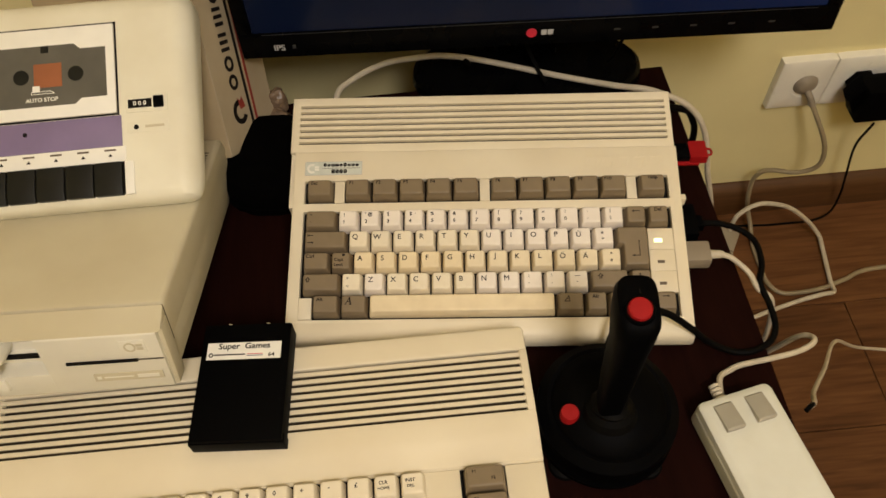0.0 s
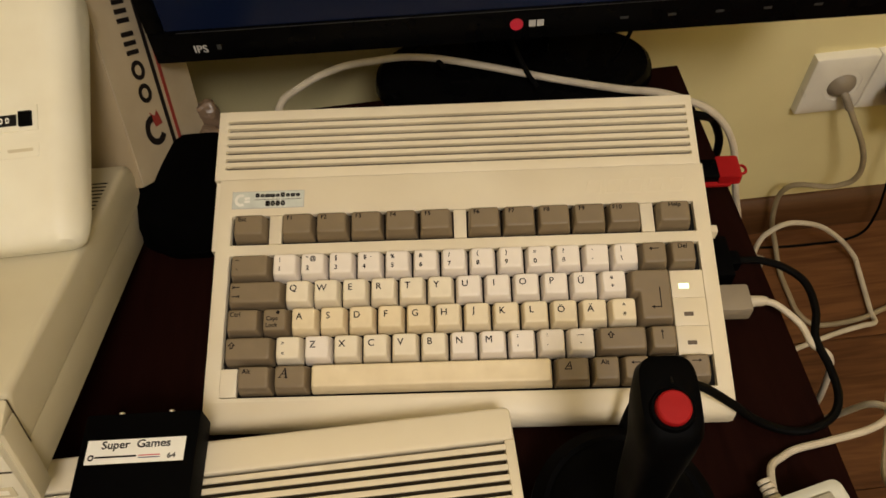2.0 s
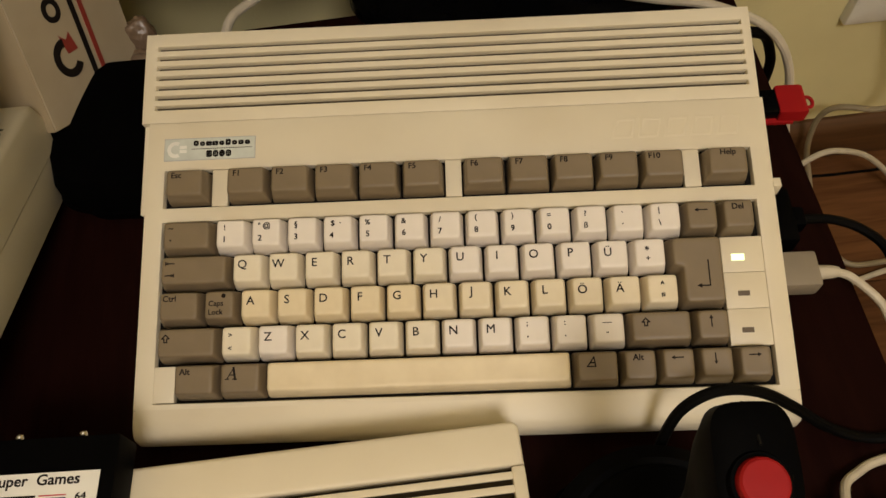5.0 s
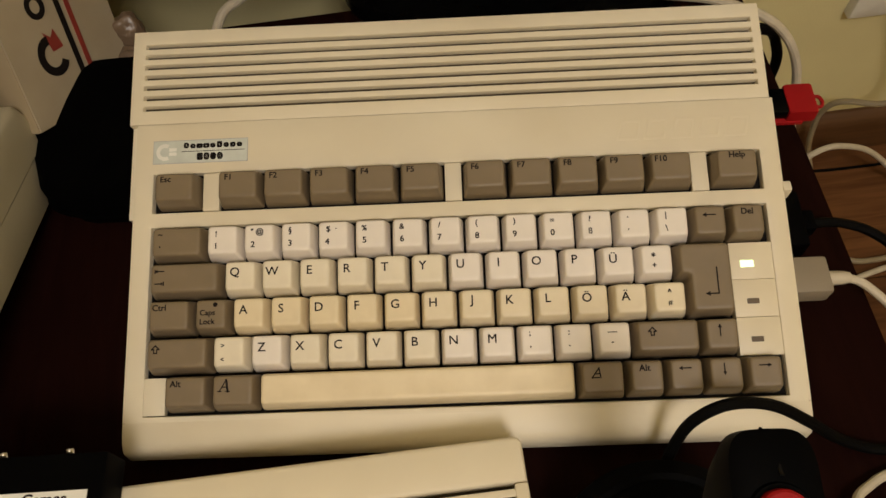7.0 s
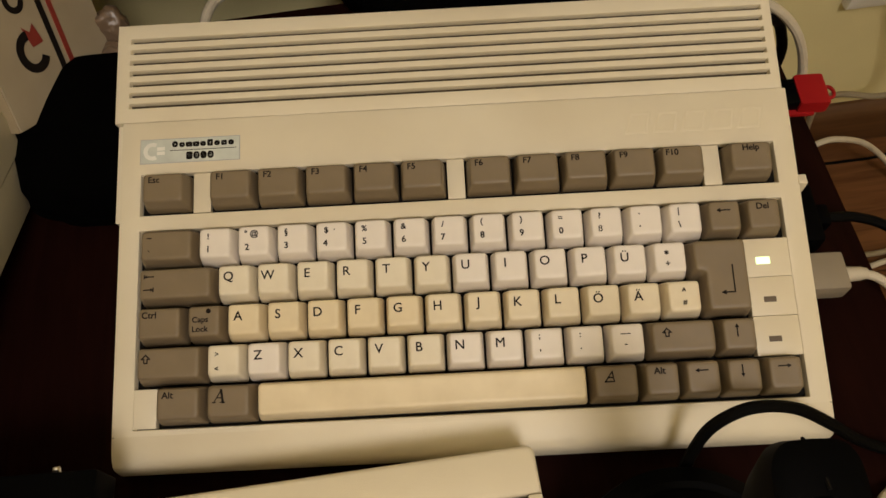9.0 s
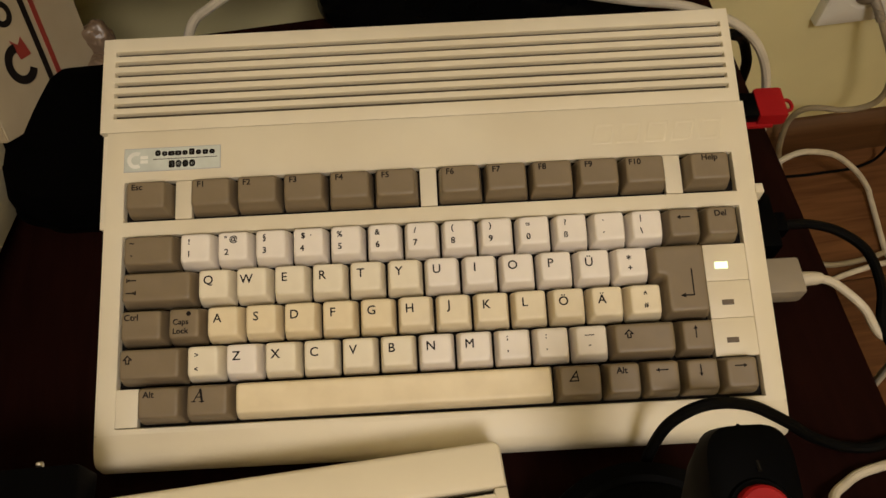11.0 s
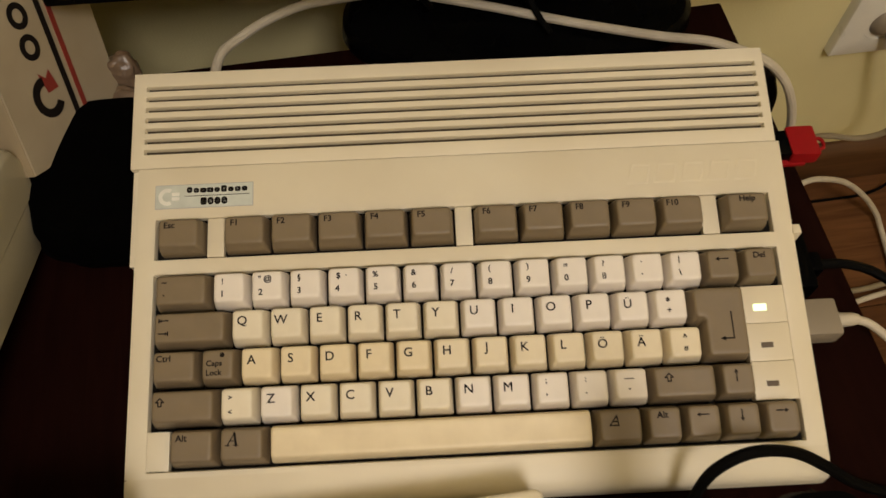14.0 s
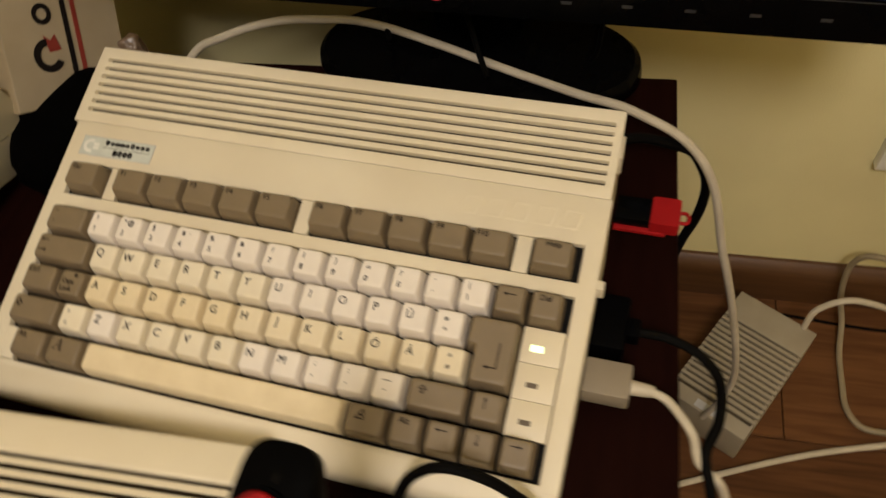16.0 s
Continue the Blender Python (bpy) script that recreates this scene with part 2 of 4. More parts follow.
def rings(loops, cap=True):
    """A skin over loops of equal length."""
    bm = bmesh.new()
    rows = [[bm.verts.new(p) for p in lp] for lp in loops]
    n = len(rows[0])
    for a, b in zip(rows, rows[1:]):
        for i in range(n):
            bm.faces.new((a[i], a[(i + 1) % n], b[(i + 1) % n], b[i]))
    if cap:
        bm.faces.new(rows[0][::-1])
        bm.faces.new(rows[-1])
    return bm


def lathe(profile, n=40, cx=0.0, cy=0.0, sx=1.0, sy=1.0, power=1.0):
    loops = []
    for r, z in profile:
        lp = []
        for k in range(n):
            a = 2 * math.pi * k / n
            c, s = math.cos(a), math.sin(a)
            lp.append((cx + sx * r * math.copysign(abs(c) ** power, c), cy + sy * r * math.copysign(abs(s) ** power, s), z))
        loops.append(lp)
    return rings(loops)


def smooth_line(pts, steps=8):
    p = [Vector(q) for q in pts]
    p = [2 * p[0] - p[1]] + p + [2 * p[-1] - p[-2]]
    out = []
    for i in range(1, len(p) - 2):
        a, b, c, d = p[i - 1 : i + 3]
        for k in range(steps):
            t = k / steps
            out.append(0.5 * (2 * b + (c - a) * t + (2 * a - 5 * b + 4 * c - d) * t * t + (3 * b - a - 3 * c + d) * t ** 3))
    return out + [p[-2]]


def tube(pts, r, n=10, steps=8, radii=None):
    line = smooth_line(pts, steps)
    side = None
    loops = []
    for i, p in enumerate(line):
        way = (line[min(i + 1, len(line) - 1)] - line[max(i - 1, 0)]).normalized()
        if side is None:
            side = way.orthogonal().normalized()
        side = (side - way * side.dot(way)).normalized()
        up = way.cross(side)
        rr = r if radii is None else r * radii(i / (len(line) - 1))
        loops.append([p + rr * (math.cos(2 * math.pi * k / n) * side + math.sin(2 * math.pi * k / n) * up) for k in range(n)])
    return rings(loops)


def rounded(poly, r, seg=3):
    """A polygon with its corners rounded."""
    out = []
    n = len(poly)
    for i in range(n):
        a, b, c = (Vector(poly[(i + k) % n]) for k in (-1, 0, 1))
        p, q = b + (a - b).normalized() * r, b + (c - b).normalized() * r
        for k in range(seg + 1):
            t = k / seg
            out.append((1 - t) ** 2 * p + 2 * t * (1 - t) * b + t * t * q)
    return out


def inset(poly, side, front, back):
    """An axis-parallel polygon, counter-clockwise, drawn in by a width of its own for each facing."""
    n = len(poly)
    moved = []
    for i in range(n):
        (ax, ay), (bx, by) = poly[i], poly[(i + 1) % n]
        if abs(ay - by) < 1e-9:
            moved.append(("y", ay + (front if bx > ax else -back)))
        else:
            moved.append(("x", ax + (-side if by > ay else side)))
    out = []
    for i in range(n):
        pair = dict((moved[i - 1], moved[i]))
        out.append((pair["x"], pair["y"]))
    return out


GLYPHS = {}


def glyph(text):
    """The mesh of a word at size 1, its middle at the origin."""
    if text not in GLYPHS:
        cu = bpy.data.curves.new("word", "FONT")
        cu.body, cu.align_x, cu.align_y = text, "CENTER", "CENTER"
        cu.resolution_u = 3
        ob = new("word", cu)
        me = bpy.data.meshes.new_from_object(ob.evaluated_get(bpy.context.evaluated_depsgraph_get()))
        bpy.data.objects.remove(ob)
        cs = [v.co for v in me.vertices]
        if cs:
            mid = Vector(((min(c.x for c in cs) + max(c.x for c in cs)) / 2, (min(c.y for c in cs) + max(c.y for c in cs)) / 2, 0))
            me.transform(Matrix.Translation(-mid))
        fat = bmesh.new()
        wx, wy = (0.010, 0.008) if len(text) == 1 and text.isalpha() else (0.022, 0.016)
        for dx, dy in ((-wx, -wy), (wx, -wy), (-wx, wy), (wx, wy)):
            me.transform(Matrix.Translation((dx, dy, 0.004)))
            fat.from_mesh(me)
            me.transform(Matrix.Translation((-dx, -dy, 0)))
        fat.to_mesh(me)
        fat.free()
        GLYPHS[text] = me
    return GLYPHS[text]


def word(name, text, mat, parent, m, size, label="", bold=0.0):
    me = glyph(text).copy()
    me.materials.clear()
    me.materials.append(mat)
    return part(name, me, mat, parent, label, m @ Matrix.Diagonal((size * (1 + bold), size, size, 1)))


def outline_bar(pts, width, z=0.0):
    """A flat stroke along straight pieces."""
    bm = bmesh.new()
    for (ax, ay), (bx, by) in zip(pts, pts[1:]):
        a, b = Vector((ax, ay)), Vector((bx, by))
        d = (b - a).normalized() * width / 2
        s = Vector((-d.y, d.x))
        bm.faces.new([bm.verts.new((*q, z)) for q in (a - d - s, b + d - s, b + d + s, a - d + s)])
    return bm


# ---- the room ----
YAW_WALL = 5.0
WALL = pose(0.572, 0.469, 0, 0, 0, YAW_WALL)
solo("wall_north", box(-2.42, 2.22, 0.0, 0.12, FLOOR_Z - 0.05, 2.15), M_WALL, WALL, "matt yellow painted wall behind the desk", "wall", kind="structure")
solo("wall_south", box(-2.42, 2.22, -3.32, -3.2, FLOOR_Z - 0.05, 2.15), M_WALL, WALL, "matt yellow painted wall", "wall", kind="structure")
solo("wall_west", box(-2.42, -2.3, -3.2, 0.0, FLOOR_Z - 0.05, 2.15), M_WALL, WALL, "matt yellow painted wall", "wall", kind="structure")
solo("wall_east", box(2.1, 2.22, -3.2, 0.0, FLOOR_Z - 0.05, 2.15), M_WALL, WALL, "matt yellow painted wall", "wall", kind="structure")
solo("ceiling", box(-2.30, 2.10, -3.20, 0.0, 2.05, 2.149), M_CEIL, WALL, "plain white ceiling", "ceiling", kind="structure")
floor = solo("floor", box(-2.30, 2.10, -3.20, 0.0, FLOOR_Z - 0.05, FLOOR_Z - 0.004), M_SKIRT, WALL, "brown oak laminate floor of long boards", "floor", kind="structure")
board = solo("baseboard", prism([(0, FLOOR_Z), (-0.016, FLOOR_Z), (-0.016, FLOOR_Z + 0.048), (-0.012, FLOOR_Z + 0.060), (-0.004, FLOOR_Z + 0.066), (0, FLOOR_Z + 0.066)], -2.3, 2.1), M_SKIRT, WALL,
             "oak-coloured wooden skirting along the wall", "skirting", kind="structure")
hung = thing("ceiling_lamp", pose(LAMP[0], LAMP[1], 2.05), "plain white pendant lamp hanging from the ceiling", "lamp")
part("rose", lathe([(0.0, 0.0), (0.055, 0.0), (0.052, -0.018), (0.030, -0.028), (0.0, -0.028)], 28), M_CEIL, hung)
part("cord", tube([(0, 0, -0.026), (0, 0, -0.10), (0, 0, -0.17)], 0.0035, 8, 3), M_CEIL, hung)
part("holder", lathe([(0.0, -0.168), (0.020, -0.170), (0.024, -0.195), (0.024, -0.215), (0.0, -0.216)], 24), M_CEIL, hung)

def plate_with_well(x0, x1, z0, z1, cx, cz, rad, deep):
    """A face plate on the wall with softened edges and a round opening."""
    loops = []
    for grow, y in ((0.0, 0.0), (0.0, -deep + 0.003), (0.0008, -deep + 0.001), (0.0026, -deep)):
        lp = []
        for k in range(48):
            c, s = math.cos(2 * math.pi * k / 48), math.sin(2 * math.pi * k / 48)
            far = min((x1 - grow - cx) / c if c > 1e-9 else 9, (x0 + grow - cx) / c if c < -1e-9 else 9, (z1 - grow - cz) / s if s > 1e-9 else 9, (z0 + grow - cz) / s if s < -1e-9 else 9)
            lp.append((cx + far * c, y, cz + far * s))
        loops.append(lp)
    for y in (-deep, -0.0002):
        loops.append([(cx + rad * math.cos(2 * math.pi * k / 48), y, cz + rad * math.sin(2 * math.pi * k / 48)) for k in range(48)])
    return rings(loops, cap=False)


# double wall socket, a white plug and a black adapter in it
plate = thing("wall_socket", WALL @ pose(0.0, 0.0, -0.2045), "white plastic double wall socket on the yellow wall", "socket")
for k in range(2):
    x0, x1 = 0.073 * k + (0.0 if k == 0 else 0.0005), 0.073 * (k + 1) + (0.010 if k else 0.0)
    part("cover", plate_with_well(x0, x1, 0.0, 0.085, 0.042 + 0.073 * k, 0.0425, 0.0222, 0.012), M_SOCKET, plate)
    part("well", lathe([(0.0221, 0.0115), (0.0210, 0.0118), (0.0203, 0.0110), (0.0200, 0.0012), (0.0, 0.0010)], 40), M_SOCKET, plate, m=pose(0.042 + 0.073 * k, 0, 0.0425, 90))
plug = thing("mains_plug", WALL @ pose(0.042, -0.0015, -0.1625), "grey-beige mains plug in the wall socket", "plug")
part("body", lathe([(0.0172, 0.0), (0.0172, 0.0085), (0.0150, 0.0125), (0.0100, 0.0165), (0.005, 0.0185)], 28), M_GREY, plug, m=pose(0, 0, 0, 90))
part("strain_relief", tube([(0.001, -0.013, -0.004), (0.006, -0.022, -0.012), (0.011, -0.028, -0.022)], 0.0046, 12), M_GREY, plug)
for k in range(4):
    part("rib", lathe([(0.0050, 0.0), (0.0056, 0.0008), (0.0050, 0.0016)], 14), M_GREY, plug, m=pose(0.0058 + 0.0016 * k, -0.0216 - 0.0019 * k, -0.0118 - 0.0032 * k, 30, -155))
ad = thing("power_adapter", WALL @ pose(0.114, -0.0095, -0.1625), "black plug-in power adapter in the wall socket", "adapter")
part("base", lathe([(0.019, 0.0), (0.019, 0.010), (0.027, 0.016), (0.030, 0.030), (0.027, 0.040)], 6), M_BLACK, ad, m=pose(0, 0, 0, 90, 0, 0))
part("block", box(-0.014, 0.062, -0.052, -0.016, -0.030, 0.026, 0.004), M_BLACK, ad)

# the low desk
desk = thing("desk", pose(0.373, 0.333, 0.0, 0, 0, 6.0), "low dark mahogany desk with a plain top", "desk")
part("desktop", box(-1.15, 0.0, -0.66, 0.0, -0.022, 0.0, 0.0015), M_DESK, desk)
part("side_panel", box(-0.032, -0.012, -0.62, -0.01, FLOOR_Z, -0.022), M_DESK, desk)
part("side_panel", box(-1.138, -1.118, -0.62, -0.01, FLOOR_Z, -0.022), M_DESK, desk)
part("back_panel", box(-1.118, -0.032, -0.03, -0.014, FLOOR_Z + 0.1, -0.022), M_DESK, desk)

# ---- the wedge-shaped home computer with its keyboard ----
TILT_K = 15.0
K = pose(0.0635, 0.080, 0.052, TILT_K)
MM = 0.001


def kw(v, w):
    """The (y, z) of a place on the sloping keyboard plane, in millimetres up the slope and above it."""
    p = K @ Vector((0, v * MM, w * MM))
    return p.y, p.z


pc = thing("home_computer", pose(0.0635, 0.080, 0, 0, 0, -0.3) @ pose(-0.0635, -0.080, 0), "cream wedge-shaped home computer with built-in keyboard on the desk", "computer")
part("top_cover", sheet([u * MM for u in (-58.8, -48, 272.2, 282.9)], [v * MM for v in (-72.5, -69.5, 27.5, 36, 57, 86)], {(1, 1), (1, 3)}, -0.015, -0.009, 0.0018, -72.5 * MM), M_CASE, pc, m=K)
lip = [kw(-72.5, -9), kw(-78.5, -9.1), kw(-83.0, -9.8), kw(-86.2, -11.2), kw(-88.4, -13.6), kw(-89.6, -17.0), (-0.0026, 0.009), (-0.0016, 0.005), (0.002, 0.003), (0.03, 0.003), kw(-60, -16), kw(-72.5, -16)]
part("front_edge", prism(lip, 0.0047, 0.3464, 0.0020), M_CASE, pc)
part("lower_case", prism([(0.02, 0.003), kw(-70, -15.1), kw(84, -15.1), (0.165, 0.003)], 0.0060, 0.3462), M_CASE, pc)
rear = [kw(34, -19), kw(34, -15.2), kw(139, -15.2), (0.2185, 0.060), (0.2195, 0.012), (0.214, 0.004), (0.12, 0.004)]
part("rear_case", prism(rear, 0.0, 0.3450, 0.0015), M_CASE, pc)
slots_v = []
for k in range(7):
    c = 95.6 + 6.1 * k
    slots_v += [c - 1.3, c + 1.3]
part("vent_grille", sheet([u * MM for u in (-63.4, -56.4, 276.6, 281.6)], [v * MM for v in [86.3] + slots_v + [141.5]], {(1, 2 * k + 1) for k in range(7)}, -0.0151, -0.0105, 0.0006), M_CASE, pc, m=K)
# dark sheet below the grille, the shade of its slots in the colour
part("slot_shade_sheet", box(-0.0574, 0.2776, 0.092, 0.135, -0.0150, -0.0146), M_GAP_DARK, pc, m=K)
part("key_bed", box(-0.0485, 0.2725, -0.0715, 0.0575, -0.0150, -0.0136), M_BED, pc, m=K)
part("eject_button", box(0.3455, 0.3500, 0.1150, 0.1205, 0.044, 0.053, 0.0008), M_CASE, pc)
part("card_slot_lip", box(0.3440, 0.3468, 0.195, 0.212, 0.052, 0.066, 0.0006), M_CASE, pc)

U = 19.05
U0 = -45.5
ROW_V = {"num": 7.55, "q": -11.5, "a": -30.55, "z": -49.6, "space": -68.65, "f": 36.9}


def key_mesh(name, poly, mat, top=0.3, flat=False):
    """A keycap over its footprint: steep skirt, longer slope in front, dished top with a rounded rim."""
    loops = []
    for s, f, b, z, r in ((0.55, 0.55, 0.55, -13.0, 1.3), (0.85, 0.95, 0.75, -8.8, 1.4), (2.0, 2.9, 1.5, -1.2, 1.9), (2.45, 3.5, 1.9, -0.25, 2.0), (3.1, 4.2, 2.6, 0.0, 2.0), (4.6, 5.8, 4.1, -0.12, 1.6)):
        loops.append([(p.x * MM, p.y * MM, (z + top) * MM) for p in rounded(inset(poly, s, f, b), r)])
    return link_mesh(name, rings(loops), mat, angle=50)


KEY_MESHES = {}


def key(parent, row, start, wide, mat, legends=(), m=K, poly=None, v0=None, origin=U0):
    d = 19.05
    poly = poly or [(0, 0), (wide * U, 0), (wide * U, d), (0, d)]
    tag = (tuple(poly), mat.name)
    if tag not in KEY_MESHES:
        KEY_MESHES[tag] = key_mesh("key", poly, mat)
    u, v = origin + start * U, ROW_V[row] if v0 is None else v0
    wob = random.Random(hash((round(u), round(v))) % 1000)
    ob = part("key", KEY_MESHES[tag], mat, parent, m=m @ pose(u * MM, v * MM, 0.0002 * (wob.random() - 0.5), 0, 0, 0.5 * (wob.random() - 0.5)))
    for text, x, y, size in legends:
        if callable(text):
            part("legend", text(size), M_INK, ob, m=pose(x * MM, y * MM, 0.00036))
        else:
            word("legend", text, M_INK, ob, pose(x * MM, y * MM, 0.00036), size * MM)
    return ob


def arrow(dx, dy):
    def made(size):
        s = size * MM
        bm = outline_bar([(-dx * s / 2, -dy * s / 2), (dx * s / 2, dy * s / 2)], 0.00062)
        tip, back = Vector((dx, dy)) * s / 2, Vector((dx, dy)) * s * 0.12
        w = Vector((-dy, dx)) * s * 0.20
        bm.faces.new([bm.verts.new((*q, 0)) for q in (tip + Vector((dx, dy)) * s * 0.08, tip - back * 2 + w, tip - back * 2 - w)])
        return bm
    return made


def shift_mark(size):
    s = size * MM / 2
    return outline_bar([(-0.4 * s, -s), (-0.4 * s, 0), (-s, 0), (0, s), (s, 0), (0.4 * s, 0), (0.4 * s, -s), (-0.4 * s, -s)], 0.00062)


def return_mark(size):
    s = size * MM
    bm = outline_bar([(s * 0.22, s * 0.55), (s * 0.22, -s * 0.45), (-s * 0.15, -s * 0.45)], 0.0007)
    bm.faces.new([bm.verts.new((x * s, y * s, 0)) for x, y in ((-0.3, -0.45), (-0.1, -0.36), (-0.1, -0.54))])
    return bm


def tab_mark(flip):
    def made(size):
        s = size * MM * flip
        bm = outline_bar([(-s / 2, 0), (s / 2, 0)], 0.00062)
        join(bm, outline_bar([(s / 2, -0.0008), (s / 2, 0.0008)], 0.00062))
        bm.faces.new([bm.verts.new((x * s, y * abs(s), 0)) for x, y in ((0.48, 0), (0.2, 0.22), (0.2, -0.22))])
        return bm
    return made


def delta_mark(size):
    s = size * MM / 2
    bm = outline_bar([(-s, -s), (0.5 * s, s), (0.8 * s, -s), (-s, -s)], 0.00062)
    return join(bm, outline_bar([(-0.3 * s, -0.2 * s), (0.7 * s, -0.2 * s)], 0.00062))


def italic_a(size):
    """A heavy slanted letter of straight strokes with feet."""
    s = size * MM / 2
    bm = outline_bar([(-0.75 * s, -s), (0.45 * s, s)], 0.0005)
    for a, b, w in (((0.45, 1.0), (0.75, -1.0), 0.0011), ((-0.3, -0.25), (0.6, -0.25), 0.0005), ((-1.05, -1.0), (-0.4, -1.0), 0.00045), ((0.3, -1.0), (1.1, -1.0), 0.00045)):
        join(bm, outline_bar([(a[0] * s, a[1] * s), (b[0] * s, b[1] * s)], w))
    return bm


def dot_mark(size):
    bm = bmesh.new()
    bmesh.ops.create_circle(bm, cap_ends=True, segments=14, radius=size * MM)
    return bm


def one(ch):
    return [(ch, 6.9, 12.0, 6.3)]


def two(a, b):
    return [(a, 6.4, 13.5, 4.1), (b, 6.4, 7.2, 4.4)]


SMALL = 4.4
# function row
key(pc, "f", 0.0, 1.25, M_KEY_G, [("Esc", 7.6, 14.4, SMALL)])
for k in range(10):
    key(pc, "f", (1.75 if k < 5 else 2.25) + 1.25 * k, 1.25, M_KEY_G, [(f"F{k + 1}", 6.8, 14.4, SMALL)])
key(pc, "f", 15.25, 1.25, M_KEY_G, [("Help", 12.0, 14.4, SMALL)])
for a in (1.25, 8.0, 14.75):
    part("filler_panel", box((U0 + a * U + 0.4) * MM, (U0 + (a + 0.5) * U - 0.4) * MM, 0.0362, 0.0568, -0.0135, -0.0095, 0.0003), M_CASE, pc, m=K)
# number row
key(pc, "num", 0.0, 1.5, M_KEY_G, [("~", 6.0, 14.0, 4.4), ("`", 6.0, 7.6, 5.0)])
for k, (a, b) in enumerate((("!", "1"), ('" @', "2"), ("§", "3"), ("$  ·", "4"), ("%", "5"), ("&", "6"), ("/", "7"), ("(", "8"), (")", "9"), ("=", "0"), ("?", "ß"), ("`", "´"), ("|", "\\"))):
    legends = two(a, b)
    if len(a) > 1:
        legends[0] = (a, 8.6, 13.5, 4.1)
    key(pc, "num", 1.5 + k, 1, M_KEY_W, legends)
key(pc, "num", 14.5, 1, M_KEY_G, [(arrow(-1, 0), 9.2, 13.0, 6.0)])
key(pc, "num", 15.5, 1, M_KEY_G, [("Del", 9.0, 14.2, SMALL)])
# letters
key(pc, "q", 0.0, 2, M_KEY_G, [(tab_mark(-1), 6.5, 14.0, 4.4), (tab_mark(1), 6.5, 7.6, 4.4)])
for k, ch in enumerate("QWERTYUIOPÜ"):
    key(pc, "q", 2 + k, 1, M_KEY_C if ch in "QWERTY" else M_KEY_W, one(ch))
key(pc, "q", 13, 1, M_KEY_W, [("*", 8.0, 12.6, 5.0), ("+", 8.2, 7.4, 4.2)])
key(pc, "a", 0.0, 1.25, M_KEY_G, [("Ctrl", 7.0, 14.4, SMALL)])
key(pc, "a", 1.25, 1, M_KEY_G, [("Caps", 7.9, 10.7, 3.9), ("Lock", 7.9, 6.6, 3.9), (dot_mark, 11.8, 15.0, 1.2)])
for k, ch in enumerate("ASDFGHJKLÖÄ"):
    key(pc, "a", 2.25 + k, 1, M_KEY_Y if k < 5 else M_KEY_Y2, one(ch))
key(pc, "a", 13.25, 1, M_KEY_Y2, [("^", 9.5, 13.4, 4.2), ("#", 9.5, 7.2, 3.4)])
ret = [(0.25 * U, 0), (1.5 * U, 0), (1.5 * U, 2 * U), (0, 2 * U), (0, U), (0.25 * U, U)]
key(pc, "a", 14, 1.5, M_KEY_G, [(return_mark, 16.5, 17.0, 13.0)], poly=ret)
key(pc, "z", 0.0, 1.75, M_KEY_G, [(shift_mark, 6.0, 12.6, 3.8)])
key(pc, "z", 1.75, 1, M_KEY_C, [(">", 6.4, 13.4, 3.6), ("<", 6.4, 6.6, 3.6)])
for k, ch in enumerate("ZXCVBNM"):
    key(pc, "z", 2.75 + k, 1, M_KEY_W if ch in "ZNM" else M_KEY_C, one(ch))
key(pc, "z", 9.75, 1, M_KEY_W, two(";", ","))
key(pc, "z", 10.75, 1, M_KEY_W, two(":", "."))
key(pc, "z", 11.75, 1, M_KEY_W, [("—", 8.6, 13.0, 4.4), ("-", 8.4, 8.0, 4.4)])
key(pc, "z", 12.75, 1.75, M_KEY_G, [(shift_mark, 9.0, 12.6, 3.8)])
key(pc, "z", 14.5, 1, M_KEY_G, [(arrow(0, 1), 8.4, 12.0, 5.4)])
# bottom row
key(pc, "space", 0.5, 1.25, M_KEY_G, [("Alt", 7.2, 14.4, SMALL)])
key(pc, "space", 1.75, 1.25, M_KEY_G, [(italic_a, 7.4, 12.8, 5.6)])
key(pc, "space", 3.0, 8.25, M_KEY_Y)
key(pc, "space", 11.25, 1.25, M_KEY_G, [(delta_mark, 9.0, 12.6, 4.6)])
key(pc, "space", 12.5, 1, M_KEY_G, [("Alt", 8.4, 14.2, SMALL)])
key(pc, "space", 13.5, 1, M_KEY_G, [(arrow(-1, 0), 9.0, 13.4, 5.4)])
key(pc, "space", 14.5, 1, M_KEY_G, [(arrow(0, -1), 8.6, 12.4, 5.0)])
key(pc, "space", 15.5, 1, M_KEY_G, [(arrow(1, 0), 9.0, 13.6, 5.4)])
part("blank_panel", box(-0.0482, -0.0372, -0.0692, -0.0506, -0.0135, -0.0092, 0.0003), M_CASE, pc, m=K)
for k in range(3):
    v1 = 7.2 - 19.05 * k
    cell = part("status_panel", box(0.2502, 0.2718, (v1 - 18.9) * MM, v1 * MM, -0.0135, -0.0078, 0.0004), M_CASE, pc, m=K)
    led = box(0.2552, 0.2618, (v1 - 12.6) * MM, (v1 - 9.2) * MM, -0.0080, -0.0074, 0.0002) if k == 0 else box(0.2566, 0.2626, (v1 - 12.3) * MM, (v1 - 9.6) * MM, -0.0080, -0.0075, 0.0002)
    part("status_light", led, M_LED if k == 0 else M_INK_G, cell, "lit greenish-white status light" if k == 0 else "unlit grey status light")
badge = part("badge", box(-0.0487, 0.0022, 0.0630, 0.0758, -0.0092, -0.0087, 0.0001), M_BADGE, pc, "silver maker's badge with pale emblem", m=K)


